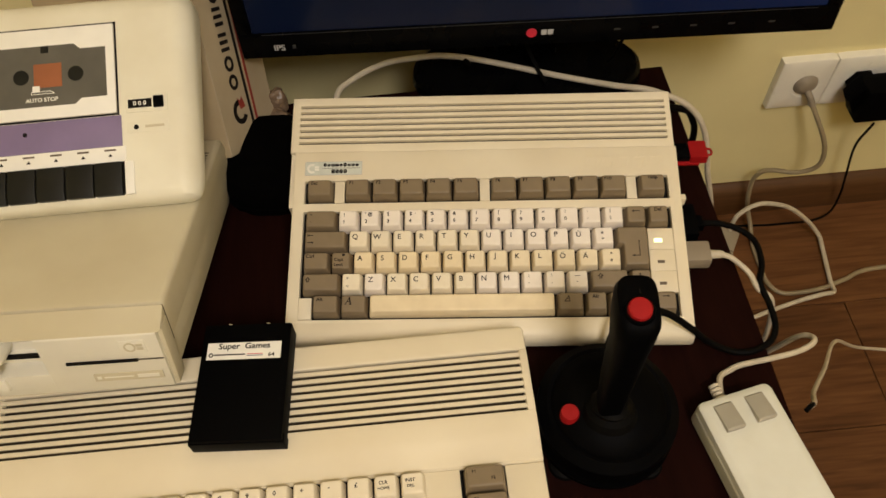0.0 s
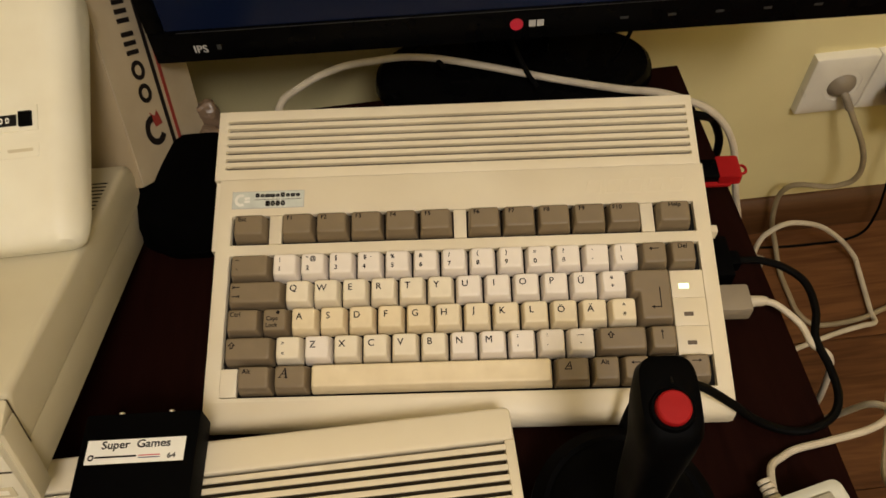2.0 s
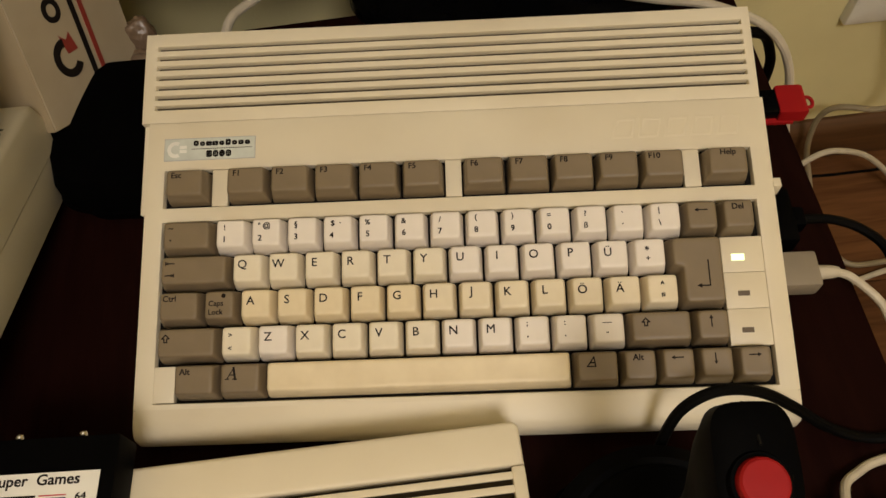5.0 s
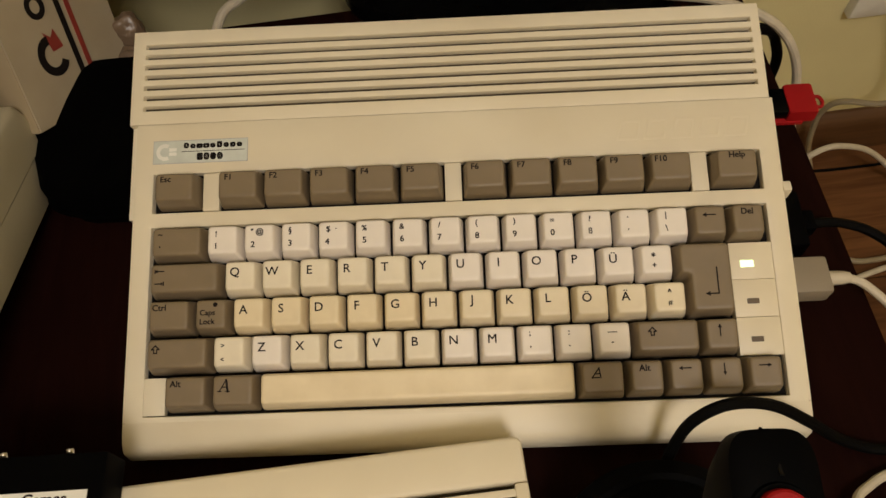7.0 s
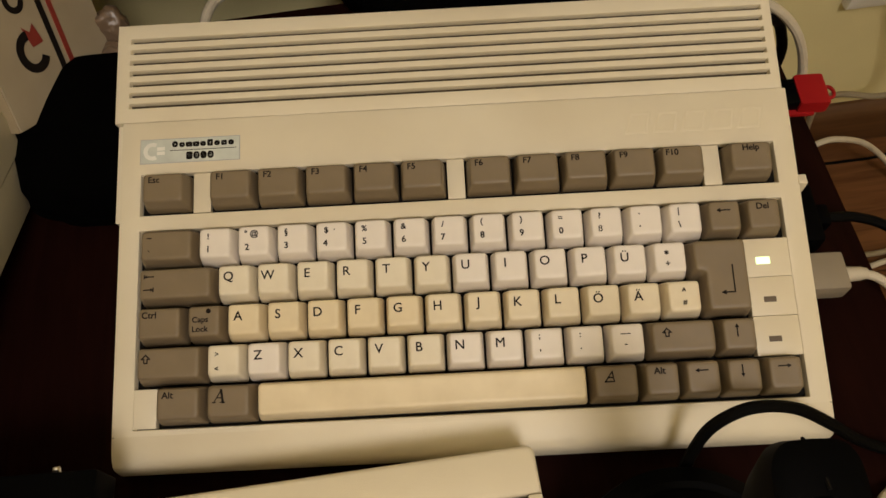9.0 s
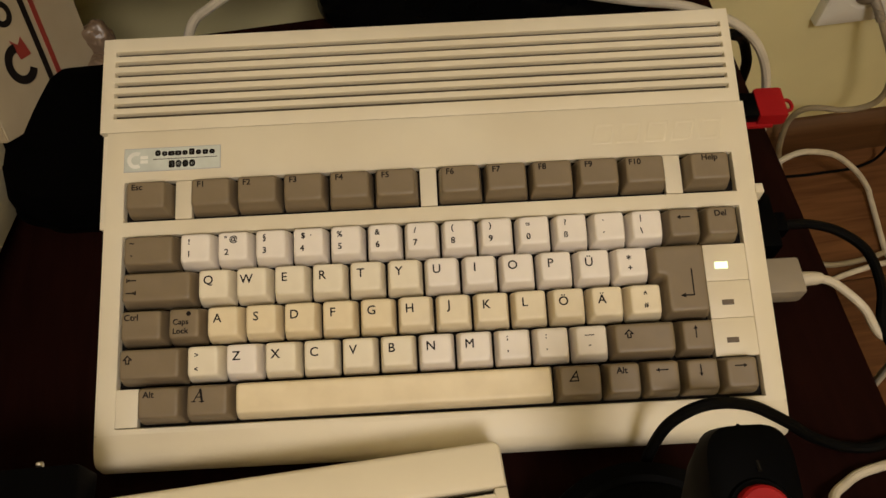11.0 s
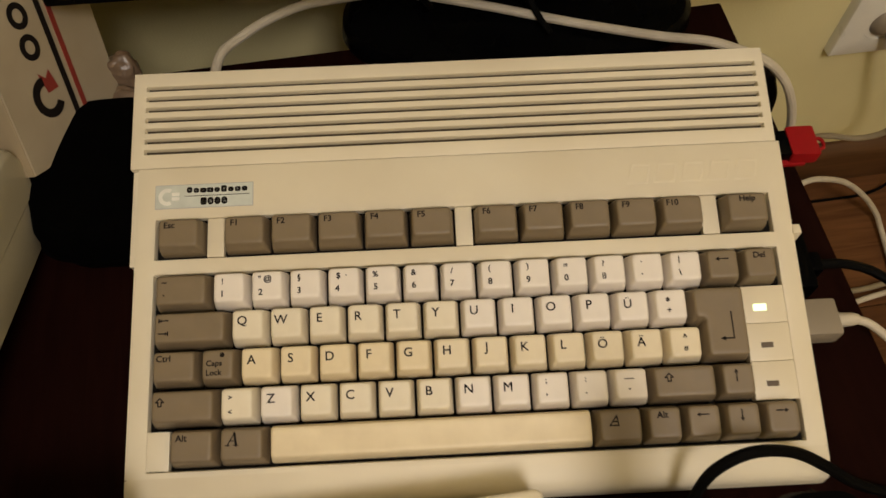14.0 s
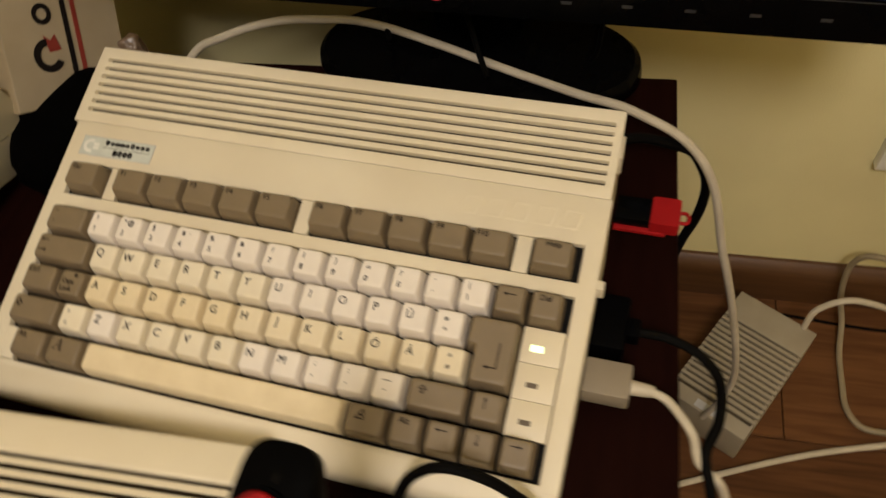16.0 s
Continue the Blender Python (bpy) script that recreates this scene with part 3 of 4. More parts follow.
def open_ring(r1, r0, thick, a0, a1):
    """A flat open ring, the emblem's round stroke."""
    bm = bmesh.new()
    rows = []
    for rr, z in ((r1, 0.0), (r1, thick), (r0, thick), (r0, 0.0)):
        rows.append([bm.verts.new((rr * math.cos(radians(a)), rr * math.sin(radians(a)), z)) for a in range(a0, a1 + 1, 10)])
    for p in range(4):
        for k in range(len(rows[0]) - 1):
            bm.faces.new((rows[p][k], rows[p][k + 1], rows[(p + 1) % 4][k + 1], rows[(p + 1) % 4][k]))
    return bm


part("emblem", open_ring(0.0047, 0.0026, 0.00012, 60, 300), M_BADGE_W, badge, m=pose(-0.0425, 0.0694, -0.0087))
for y in (0.0674, 0.0698):
    part("emblem", box(-0.0402, -0.0362, y, y + 0.0018, -0.0088, -0.00858), M_BADGE_W, badge)
for k, tall in enumerate((1.25, 1, 1, 1, 1, 1.35, 1, 1, 1)):
    wide = 0.0034 if k in (2, 3) else 0.0029
    shape = lathe([(wide / 2, 0.0), (wide / 2, 0.00016), (0.00045, 0.00016), (0.00045, 0.0)], 16, sy=tall * 0.0026 / wide, power=0.75 if k in (0, 1, 4, 6, 8) else 0.4)
    part("brand_bar", shape, M_INK, badge, m=pose(-0.0310 + 0.0036 * k, 0.0724 + 0.0004 * (tall > 1.1), -0.0087))
part("rule", box(-0.0335, 0.0005, 0.0693, 0.0696, -0.0088, -0.00862), M_INK, badge)
for k in range(4):
    shape = lathe([(0.0016, 0.0), (0.0016, 0.00016), (0.0009, 0.00016), (0.0009, 0.0)], 16, sy=1.25, power=0.4 if k == 0 else 0.85)
    part("model_bar", shape, M_INK, badge, m=pose(-0.0235 + 0.0036 * k, 0.0664, -0.0087))
for e in ((-0.0487, 0.0022, 0.0629, 0.0632), (-0.0487, 0.0022, 0.0756, 0.0759), (-0.0488, -0.0485, 0.0629, 0.0759), (0.0020, 0.0023, 0.0629, 0.0759)):
    part("badge_border", box(*e, -0.0091, -0.00864), M_LOGO_GREY, badge)
for k in range(5):
    # five slanted frames embossed in the cover
    u, lean = 0.1985 + 0.0142 * k, 0.0030
    loops = []
    for inset_, z in ((0.0, -0.00902), (0.0003, -0.00890), (0.0017, -0.00890), (0.0020, -0.00902)):
        q = inset_
        loops.append([(u + q, 0.0648 + q, z), (u + 0.0116 - q, 0.0648 + q, z), (u + 0.0116 + lean - q, 0.0768 - q, z), (u + lean + q, 0.0768 - q, z)])
    part("embossed_frame", rings(loops, cap=False), M_CASE, pc, m=K)

# ---- the second home computer, in front ----
flat_pc = thing("old_computer", pose(0.1968, -0.0040, 0, 0, 0, 5.1), "cream flat home computer with brown keys on the desk", "computer")
part("lower_case", prism([(-0.008, 0.003), (-0.004, 0.006), (-0.004, 0.0395), (-0.007, 0.0418), (-0.012, 0.0418), (-0.212, 0.0405), (-0.218, 0.034), (-0.216, 0.003)], -0.404, 0.0045, 0.002), M_CASE, flat_pc)
part("back_strip", corner_box(-0.4035, 0.0040, -0.0241, -0.0035, 0.041, 0.0520, 0.0040, 0.0022, 0.0040, -0.0035), M_CASE, flat_pc)
for k in range(8):
    y1 = -0.02655 - 0.00595 * k
    part("vent_bar", box(-0.4035, -0.0020, y1 - 0.00335, y1, 0.0502, 0.0522, 0.0005), M_CASE, flat_pc)
# the dimness between the vent bars is painted on this sheet
part("slot_shade_sheet", box(-0.4025, -0.0015, -0.080, -0.018, 0.0415, 0.0445), M_GAP_DARK, flat_pc)
part("side_rail", box(-0.4030, -0.3990, -0.0740, -0.0243, 0.042, 0.0503, 0.0005), M_CASE, flat_pc)
part("side_rail", box(-0.0022, 0.0040, -0.0740, -0.0243, 0.042, 0.0522, 0.0012), M_CASE, flat_pc)
part("top_cover", prism([(-0.0741, 0.045), (-0.0741, 0.0524), (-0.089, 0.0525), (-0.0945, 0.0512), (-0.104, 0.0495), (-0.1100, 0.0488), (-0.1116, 0.047), (-0.1116, 0.043)], -0.4035, 0.0040, 0.0012), M_CASE, flat_pc)
part("side_rim", box(-0.0245, 0.0040, -0.213, -0.1118, 0.037, 0.0475, 0.0015), M_CASE, flat_pc)
part("side_rim", box(-0.4035, -0.392, -0.213, -0.1118, 0.037, 0.0475, 0.0015), M_CASE, flat_pc)
part("divider", box(-0.0845, -0.057, -0.213, -0.1118, 0.037, 0.0475, 0.0008), M_CASE, flat_pc)
part("key_bed", box(-0.392, -0.020, -0.213, -0.1112, 0.041, 0.0442), M_BED, flat_pc)
CK = pose(0, 0, 0.0575)
TOPS = ["←", "1", "2", "3", "4", "5", "6", "7", "8", "9", "0", "+", "-", "£", "CLR", "INST"]
LOWS = {14: "HOME", 15: "DEL"}
for r in range(4):
    for k in range(16 if r == 0 else 15):
        lg = ()
        if r == 0:
            lg = [(TOPS[k], 8.0, 12.6, 3.4 if k > 13 else 4.6)] + ([(LOWS[k], 8.2, 8.6, 3.0)] if k in LOWS else [])
        key(flat_pc, "q", k, 1, M_KEY_C, lg, m=CK, v0=-131.6 - 19.05 * r, origin=-386.0 + (4.0 * r if r else 0.0))
    key(flat_pc, "q", 0, 1.6, M_KEY_G, [(f"F{2 * r + 1}", 7.6, 14.0, 3.2), (f"F{2 * r + 2}", 21.0, 8.5, 3.2)], m=CK, v0=-131.6 - 19.05 * r, origin=-55.0)

# game cartridge lying on it
cart = thing("game_cartridge", pose(0.0225, -0.0120, 0.0526, 0, 0, 1.5), "black plastic game cartridge with a white label", "cartridge")
part("shell", box(-0.067, 0.0, -0.0935, 0.0, 0.0, 0.0200, 0.0016, 2), M_BLACK, cart)
part("grip_ridge", box(-0.068, 0.001, -0.0945, -0.087, 0.001, 0.0165, 0.0010), M_BLACK, cart)
lab = part("label", box(-0.0625, -0.0065, -0.0300, -0.0160, 0.0199, 0.0203), M_WHITE, cart, "white printed label")
word("print", "Super  Games", M_INK, lab, pose(-0.0345, -0.0198, 0.0204), 0.0066, bold=0.05)
part("brand_bar", box(-0.0570, -0.0335, -0.0266, -0.0256, 0.0202, 0.0205), M_INK, lab)
part("round_mark", lathe([(0.0018, 0.0), (0.0018, 0.0003), (0.0010, 0.0003), (0.0010, 0.0)], 16), M_INK, lab, m=pose(-0.0592, -0.0262, 0.0202))
part("stripe", box(-0.0320, -0.0200, -0.0262, -0.0257, 0.0202, 0.0205), M_LOGO_RED, lab)
part("stripe", box(-0.0320, -0.0200, -0.0275, -0.0270, 0.0202, 0.0205), M_BLUE, lab)
word("print", "64", M_INK, lab, pose(-0.0135, -0.0268, 0.0204), 0.0042, bold=0.2)
for x in (-0.0495, -0.0200):
    part("pin", lathe([(0.0016, 0.0), (0.0018, 0.0035), (0.0014, 0.0045), (0.0, 0.0048)], 12), M_CHROME, cart, m=pose(x, -0.0005, 0.0120, -60))

# floppy drive, its front raised on the back of the old computer, its tail down on the desk
TIP = 18.5
dr = thing("floppy_drive", pose(-0.0500, -0.0690, 0.0850, -TIP, 0, 3.2), "beige external floppy drive tipped back against the computer", "floppy drive")
W_DR, L_DR = 0.185, 0.250


def drafted(bm):
    """The flanks draw in a little towards the foot."""
    for v in bm.verts:
        if v.co.y > 0.015:
            v.co.x -= 0.0045 * max(0.0, 1 - v.co.z / 0.060) * (1 if v.co.x > -0.09 else -1)
    return bm


part("lower_shell", drafted(prism([(0.0180, 0.0), (0.0180, 0.0300), (L_DR, 0.0300), (L_DR, 0.0030), (L_DR - 0.003, 0.0)], -W_DR, 0.0, 0.002)), M_OLD, dr)
part("shell_seam", drafted(prism([(0.0185, 0.0300), (0.0185, 0.0306), (L_DR - 0.001, 0.0306), (L_DR - 0.001, 0.0300)], -W_DR + 0.0006, -0.0006)), M_GAP_DARK, dr)
shell = prism([(0.0180, 0.0306), (0.0180, 0.0600), (0.0195, 0.0640), (0.0230, 0.0655), (L_DR - 0.016, 0.0655), (L_DR - 0.006, 0.0625), (L_DR, 0.0540), (L_DR, 0.0306)], -W_DR, 0.0)
top_rims = [e for e in shell.edges if all(abs(v.co.x) < 1e-6 or abs(v.co.x + W_DR) < 1e-6 for v in e.verts) and abs(e.verts[0].co.x - e.verts[1].co.x) < 1e-6 and min(v.co.z for v in e.verts) > 0.053]
bmesh.ops.bevel(shell, geom=top_rims, offset=0.0045, segments=4, affect="EDGES", profile=0.5)
part("upper_shell", drafted(shell), M_OLD, dr)
part("front_seam", prism([(0.0172, 0.0300), (0.0172, 0.0612), (0.0182, 0.0622), (0.0186, 0.0300)], -W_DR + 0.0006, -0.0006), M_GAP_DARK, dr)
# the pale front plate with the deep latch bay cut out of it
BAY0, BAY1 = -0.1520, -0.0870
front = [(0.0170, 0.0), (0.001, 0.0), (0.0, 0.0015), (-0.0015, 0.0530), (-0.0008, 0.0540), (0.0170, 0.0540)]
part("bezel", prism(front, BAY1, -0.0035, 0.0), M_BEZEL, dr)
part("bezel", prism(front, -W_DR + 0.0035, BAY0, 0.0), M_BEZEL, dr)
part("cheek", box(-0.0200, -0.0001, 0.0030, 0.0172, 0.0002, 0.0540, 0.0012), M_OLD, dr)
part("cheek", box(-W_DR + 0.0001, -W_DR + 0.0200, 0.0030, 0.0172, 0.0002, 0.0540, 0.0012), M_OLD, dr)
part("bezel", prism([(0.0170, 0.0), (0.001, 0.0), (0.0, 0.0015), (-0.0008, 0.0200), (0.0060, 0.0215), (0.0170, 0.0215)], BAY0, BAY1, 0.0), M_BEZEL, dr)
part("latch_bay", prism([(0.0170, 0.0216), (0.0120, 0.0216), (0.0090, 0.0330), (0.0120, 0.0335), (0.0120, 0.0500), (-0.0008, 0.0536), (0.0170, 0.0540)], BAY0, BAY1, 0.0), M_BEZEL, dr)
band = prism([(0.0170, 0.0541), (-0.0010, 0.0541), (0.0020, 0.0552), (0.0140, 0.0612), (0.0172, 0.0630)], -W_DR + 0.0002, -0.0002, 0.0015)
part("front_band", band, M_OLD, dr)
part("disk_slot", box(-0.0715, -0.0215, -0.0024, 0.010, 0.0289, 0.0308), M_BED, dr)
part("seam", box(-0.0215, -0.0036, -0.0014, 0.010, 0.0294, 0.0302), M_GAP_DARK, dr)
part("disk_slot", box(BAY0 + 0.004, BAY1 + 0.0005, 0.0060, 0.0150, 0.0305, 0.0330), M_BED, dr)
lv = part("lever", lathe([(0.0090, 0.0), (0.0090, 0.014), (0.0078, 0.0170), (0.0040, 0.0180), (0.0, 0.0180)], 28), M_BEZEL, dr, "round knob of the drive's latch", m=pose(-0.1190, 0.0115, 0.0420, 90))
part("grip", box(-0.0034, 0.0034, -0.0120, 0.0080, 0.0150, 0.0215, 0.0014), M_BEZEL, lv)
part("lower_lip", box(-0.1600, -0.1180, -0.0035, 0.004, 0.0080, 0.0190, 0.0015), M_BEZEL, dr)
emb = part("maker_plate", box(-0.0310, -0.0130, -0.0022, 0.004, 0.0370, 0.0485, 0.0004), M_BEZEL, dr)
part("emblem", lathe([(0.0042, 0.0), (0.0042, 0.0005), (0.0030, 0.0005), (0.0030, 0.0)], 18), M_OLD, emb, m=pose(-0.0235, -0.0021, 0.0428, 90))
for z in (0.0402, 0.0434):
    part("emblem", box(-0.0190, -0.0145, -0.0026, -0.0018, z, z + 0.0022), M_OLD, emb)
nm = part("name_plate", corner_box(-0.0570, -0.0080, -0.0011, 0.004, 0.0105, 0.0175, 0.001, 0.0003, -0.0080, 0.004), M_OLD, dr)
for x0, x1, z0, z1 in ((-0.0550, -0.0520, 0.0125, 0.0154), (-0.0500, -0.0290, 0.0133, 0.0146), (-0.0265, -0.0110, 0.0122, 0.0156)):
    part("name_bar", box(x0, x1, -0.0014, 0.004, z0, z1, 0.0004), M_BEZEL, nm)
# dark bars set into the solid shell stand for shade in open slots
for k in range(13):
    y = 0.1600 + 0.0046 * k
    part("vent_slot", box(-0.060, -0.0062, y, y + 0.0017, 0.0640, 0.0656), M_SLOT, dr)
part("foot", box(-0.160, -0.0200, 0.0400, 0.0560, -0.0172, 0.0005, 0.003), M_OLD, dr)
part("rear_foot", box(-0.160, -0.0200, L_DR - 0.016, L_DR - 0.004, -0.0044, 0.0005, 0.001), M_RUBBER, dr)
part("socket_recess", box(-0.030, -0.018, L_DR - 0.004, L_DR + 0.0005, 0.040, 0.050), M_BED, dr)

# cassette recorder leaning on the drive
ds = thing("cassette_recorder", pose(-0.0490, 0.0797, 0.1264, 26.0, 0, 5.4), "yellowed cassette recorder with violet strip and black keys", "cassette recorder")
loops = []
for y, top, low, tuck in ((-0.0070, -0.0120, -0.0200, 0.0120), (-0.0060, -0.0060, -0.0220, 0.0065), (-0.0030, -0.0020, -0.0235, 0.0028), (0.0030, 0.0, -0.0250, 0.0008), (0.0120, 0.0, -0.0270, 0.0), (0.1500, 0.0, -0.0400, 0.0), (0.1600, -0.0030, -0.0395, 0.0012), (0.1660, -0.0100, -0.0380, 0.0040), (0.1680, -0.0180, -0.0360, 0.0100)):
    tall = top - low
    lp = []
    for cx, cz, r, a0 in ((-0.0010 - tuck, low, min(0.009, 0.3 * tall), -90), (-0.0010 - tuck, top, min(0.0165, 0.62 * tall), 0), (-0.1960 + tuck, top, min(0.0165, 0.62 * tall), 90), (-0.1960 + tuck, low, min(0.009, 0.3 * tall), 180)):
        mx, mz = cx + (-r if a0 in (-90, 0) else r), cz + (-r if a0 in (0, 90) else r)
        lp += [(mx + r * math.cos(radians(a0 + 90 * k / 8)), y, mz + r * math.sin(radians(a0 + 90 * k / 8))) for k in range(9)]
    loops.append(lp)
shell = rings(loops)
bmesh.ops.recalc_face_normals(shell, faces=shell.faces)
part("body", shell, M_OLD_EDGE, ds)
door = part("cassette_door", box(-0.190, -0.0615, 0.0660, 0.1405, -0.004, 0.0022, 0.0012), M_WHITE, ds, "white cassette door with a smoked window")
part("door_gap", box(-0.1915, -0.0600, 0.0645, 0.1420, -0.004, 0.0004), M_BED, ds)
win = bmesh.new()
win.faces.new([win.verts.new((x, y, 0.0023)) for x, y in ((-0.180, 0.0760), (-0.093, 0.0760), (-0.088, 0.0805), (-0.0680, 0.0805), (-0.0680, 0.1215), (-0.088, 0.1215), (-0.093, 0.1260), (-0.180, 0.1260))])
part("window", win, M_SMOKE, door, "smoked grey window with a cassette behind it")
for x in (-0.1350, -0.0920):
    part("hub", lathe([(0.0062, 0.0), (0.0062, 0.0003), (0.0, 0.0003)], 24), M_TAPE_KEY, door, m=pose(x, 0.1010, 0.0024))
part("spindle_window", box(-0.1250, -0.1030, 0.0915, 0.1110, 0.0020, 0.0026), M_TAPE_ORANGE, door)
part("notch", box(-0.1190, -0.1130, 0.1200, 0.1258, 0.0020, 0.0026), M_TAPE_KEY, door)
part("print_mark", box(-0.1262, -0.1205, 0.0880, 0.0930, 0.0024, 0.0028), M_WHITE, door)
part("print_mark", outline_bar([(-0.1270, 0.0862), (-0.1270, 0.0882), (-0.1120, 0.0882), (-0.1090, 0.0862), (-0.1270, 0.0862)], 0.0005), M_WHITE, door, m=pose(0, 0, 0.0029))
word("print", "AUTO STOP", M_WHITE, door, pose(-0.1190, 0.0815, 0.0027), 0.0046)
part("violet_strip", box(-0.196, -0.0585, 0.0390, 0.0640, -0.004, 0.0010, 0.0004), M_PURPLE, ds)
part("screw_hole", lathe([(0.0018, 0.0), (0.0018, 0.0003), (0.0, 0.0003)], 14), M_BED, ds, m=pose(-0.134, 0.0545, 0.0009))
strip = part("key_label_strip", box(-0.196, -0.0560, 0.0265, 0.0388, -0.004, 0.0012, 0.0004), M_WHITE, ds)
for k in range(6):
    x = -0.1740 + 0.0212 * k
    part("print_bar", box(x - 0.0045, x + 0.0045, 0.0352, 0.0366, 0.0011, 0.0014), M_INK_G, strip)
    tri_m = bmesh.new()
    tri_m.faces.new([tri_m.verts.new((x + p, 0.0318 + q, 0.00145)) for p, q in ((-0.0018, -0.0012), (0.0018, -0.0012), (0.0, 0.0014))])
    part("print_mark", tri_m, M_INK, strip)
part("key_well", box(-0.196, -0.0575, 0.0002, 0.0262, -0.004, 0.0004), M_BED, ds)
part("key_side", box(-0.0572, -0.0500, -0.0005, 0.0262, -0.004, 0.0020, 0.0008), M_WHITE, ds)
for k in range(6):
    x1 = -0.0590 - 0.0225 * k
    part("tape_key", prism([(-0.0006, -0.004), (-0.0006, 0.003), (0.006, 0.0042), (0.0257, 0.0030), (0.0257, -0.004)], x1 - 0.0213, x1, 0.0008), M_TAPE_KEY, ds)
cnt = part("counter_frame", box(-0.0545, -0.0215, 0.0650, 0.0810, -0.002, 0.0010, 0.0004), M_OLD_EDGE, ds)
part("counter_window", box(-0.0525, -0.0340, 0.0685, 0.0755, 0.0008, 0.0014), M_BED, cnt)
word("digits", "0 0 0", M_WHITE, cnt, pose(-0.0432, 0.0720, 0.0016), 0.0050)
part("reset_button", box(-0.0325, -0.0245, 0.0675, 0.0770, 0.0, 0.0030, 0.0008), M_BLACK, cnt)
part("screw_hole", lathe([(0.0020, 0.0), (0.0020, 0.0003), (0.0, 0.0003)], 14), M_BED, ds, m=pose(-0.0470, 0.0530, 0.0006))
plate_rim = part("name_plate", box(-0.0545, -0.0215, 0.0485, 0.0575, -0.002, 0.0005, 0.0003), M_OLD_EDGE, ds)
part("name_bar", box(-0.0400, -0.0250, 0.0520, 0.0540, -0.001, 0.0007), M_OLD, plate_rim)

# black bag under the back of the drive
bag_rows = []
for z, s in ((0.0, 0.94), (0.010, 1.0), (0.020, 0.98), (0.028, 0.88), (0.0315, 0.70), (0.033, 0.35)):
    lp = []
    for k in range(40):
        a = 2 * math.pi * k / 40
        c, s_ = math.cos(a), math.sin(a)
        wob = 1 + 0.05 * noise.noise((3 * c, 3 * s_, 9 * z))
        lp.append((-0.030 + s * wob * 0.046 * math.copysign(abs(c) ** 0.75, c), 0.193 + s * wob * 0.053 * math.copysign(abs(s_) ** 0.75, s_), 1.3 * z))
    bag_rows.append(lp)
sack = thing("cloth_bag", pose(0, 0, 0.0005), "black cloth bag lying on the desk behind the drive", "bag")
seam_line = [bag_rows[1][k % 40] for k in range(0, 41, 2)]
part("body", rings(bag_rows), M_CLOTH, sack)
part("piping", tube(seam_line, 0.0014, 8, 3), M_CLOTH, sack)

# cardboard box leaning back against the wall
up_box = Vector((-0.119, 0.543, 0.826)).normalized()
side_box = Vector((0.955, -0.179, 0.236))
side_box = (side_box - up_box * side_box.dot(up_box)).normalized()
deep_box = up_box.cross(side_box)
BOX = Matrix.Translation(Vector((-0.0594, 0.1764, 0.0470)) + deep_box * 0.092) @ Matrix((side_box, deep_box, up_box)).transposed().to_4x4()
bx = thing("cardboard_box", BOX, "worn cream cardboard box with printed side, leaning on the wall", "box")
part("carton", box(-0.170, 0.0, -0.092, 0.0, 0.0, 0.290, 0.0015), M_CARD_TAN, bx)
part("printed_side", box(0.0, 0.0012, -0.0915, -0.0005, 0.001, 0.289), M_CARD, bx)
for y, w, mt in ((-0.0335, 0.0036, M_STRIPE_RED), (-0.0410, 0.0040, M_INK)):
    part("printed_stripe", box(0.001, 0.0016, y - w, y, 0.001, 0.289), mt, bx)
arc = []
for r0, x in ((0.0115, 0.0014), (0.0115, 0.0019), (0.0066, 0.0019), (0.0066, 0.0014)):
    arc.append([(x, -0.0610 + r0 * math.cos(radians(d)), 0.036 + r0 * math.sin(radians(d))) for d in range(90, 331, 12)])
em = bmesh.new()
av = [[em.verts.new(p) for p in row] for row in arc]
for p, q in ((0, 1), (1, 2), (2, 3), (3, 0)):
    for k in range(len(av[0]) - 1):
        em.faces.new((av[p][k], av[p][k + 1], av[q][k + 1], av[q][k]))
part("printed_emblem", em, M_INK, bx)
tip = bmesh.new()
tip.faces.new([tip.verts.new((0.0018, y, z)) for y, z in ((-0.060, 0.038), (-0.051, 0.039), (-0.054, 0.050), (-0.058, 0.046), (-0.063, 0.050))])
part("printed_emblem", tip, M_STRIPE_RED, bx)
# dark marks of the printed maker's line: plain rings and groups of bars
for kind_, z in (("ring", 0.0640), ("ring", 0.0812), ("bars", 0.1010), ("bars", 0.1240), ("ring", 0.1430), ("ring", 0.1595), ("ring", 0.1760), ("block", 0.1890), ("ring", 0.2030)):
    if kind_ == "bars":
        mark = box(-0.0002, 0.0006, -0.0065, 0.0065, -0.0017, 0.0017)
        for dz in (-0.0066, 0.0066):
            box(-0.0002, 0.0006, -0.0065, 0.0065, dz - 0.0017, dz + 0.0017, bm=mark)
        part("brand_mark", mark, M_INK, bx, m=pose(0.0012, -0.0600, z))
    else:
        hole = 0.0038 if kind_ == "ring" else 0.0004
        part("brand_mark", lathe([(0.0072, 0.0), (0.0072, 0.0006), (hole, 0.0006), (hole, 0.0)], 28, sx=1.0 if kind_ == "ring" else 0.6), M_INK, bx, m=pose(0.0010, -0.0600, z, 0, 90, 0))

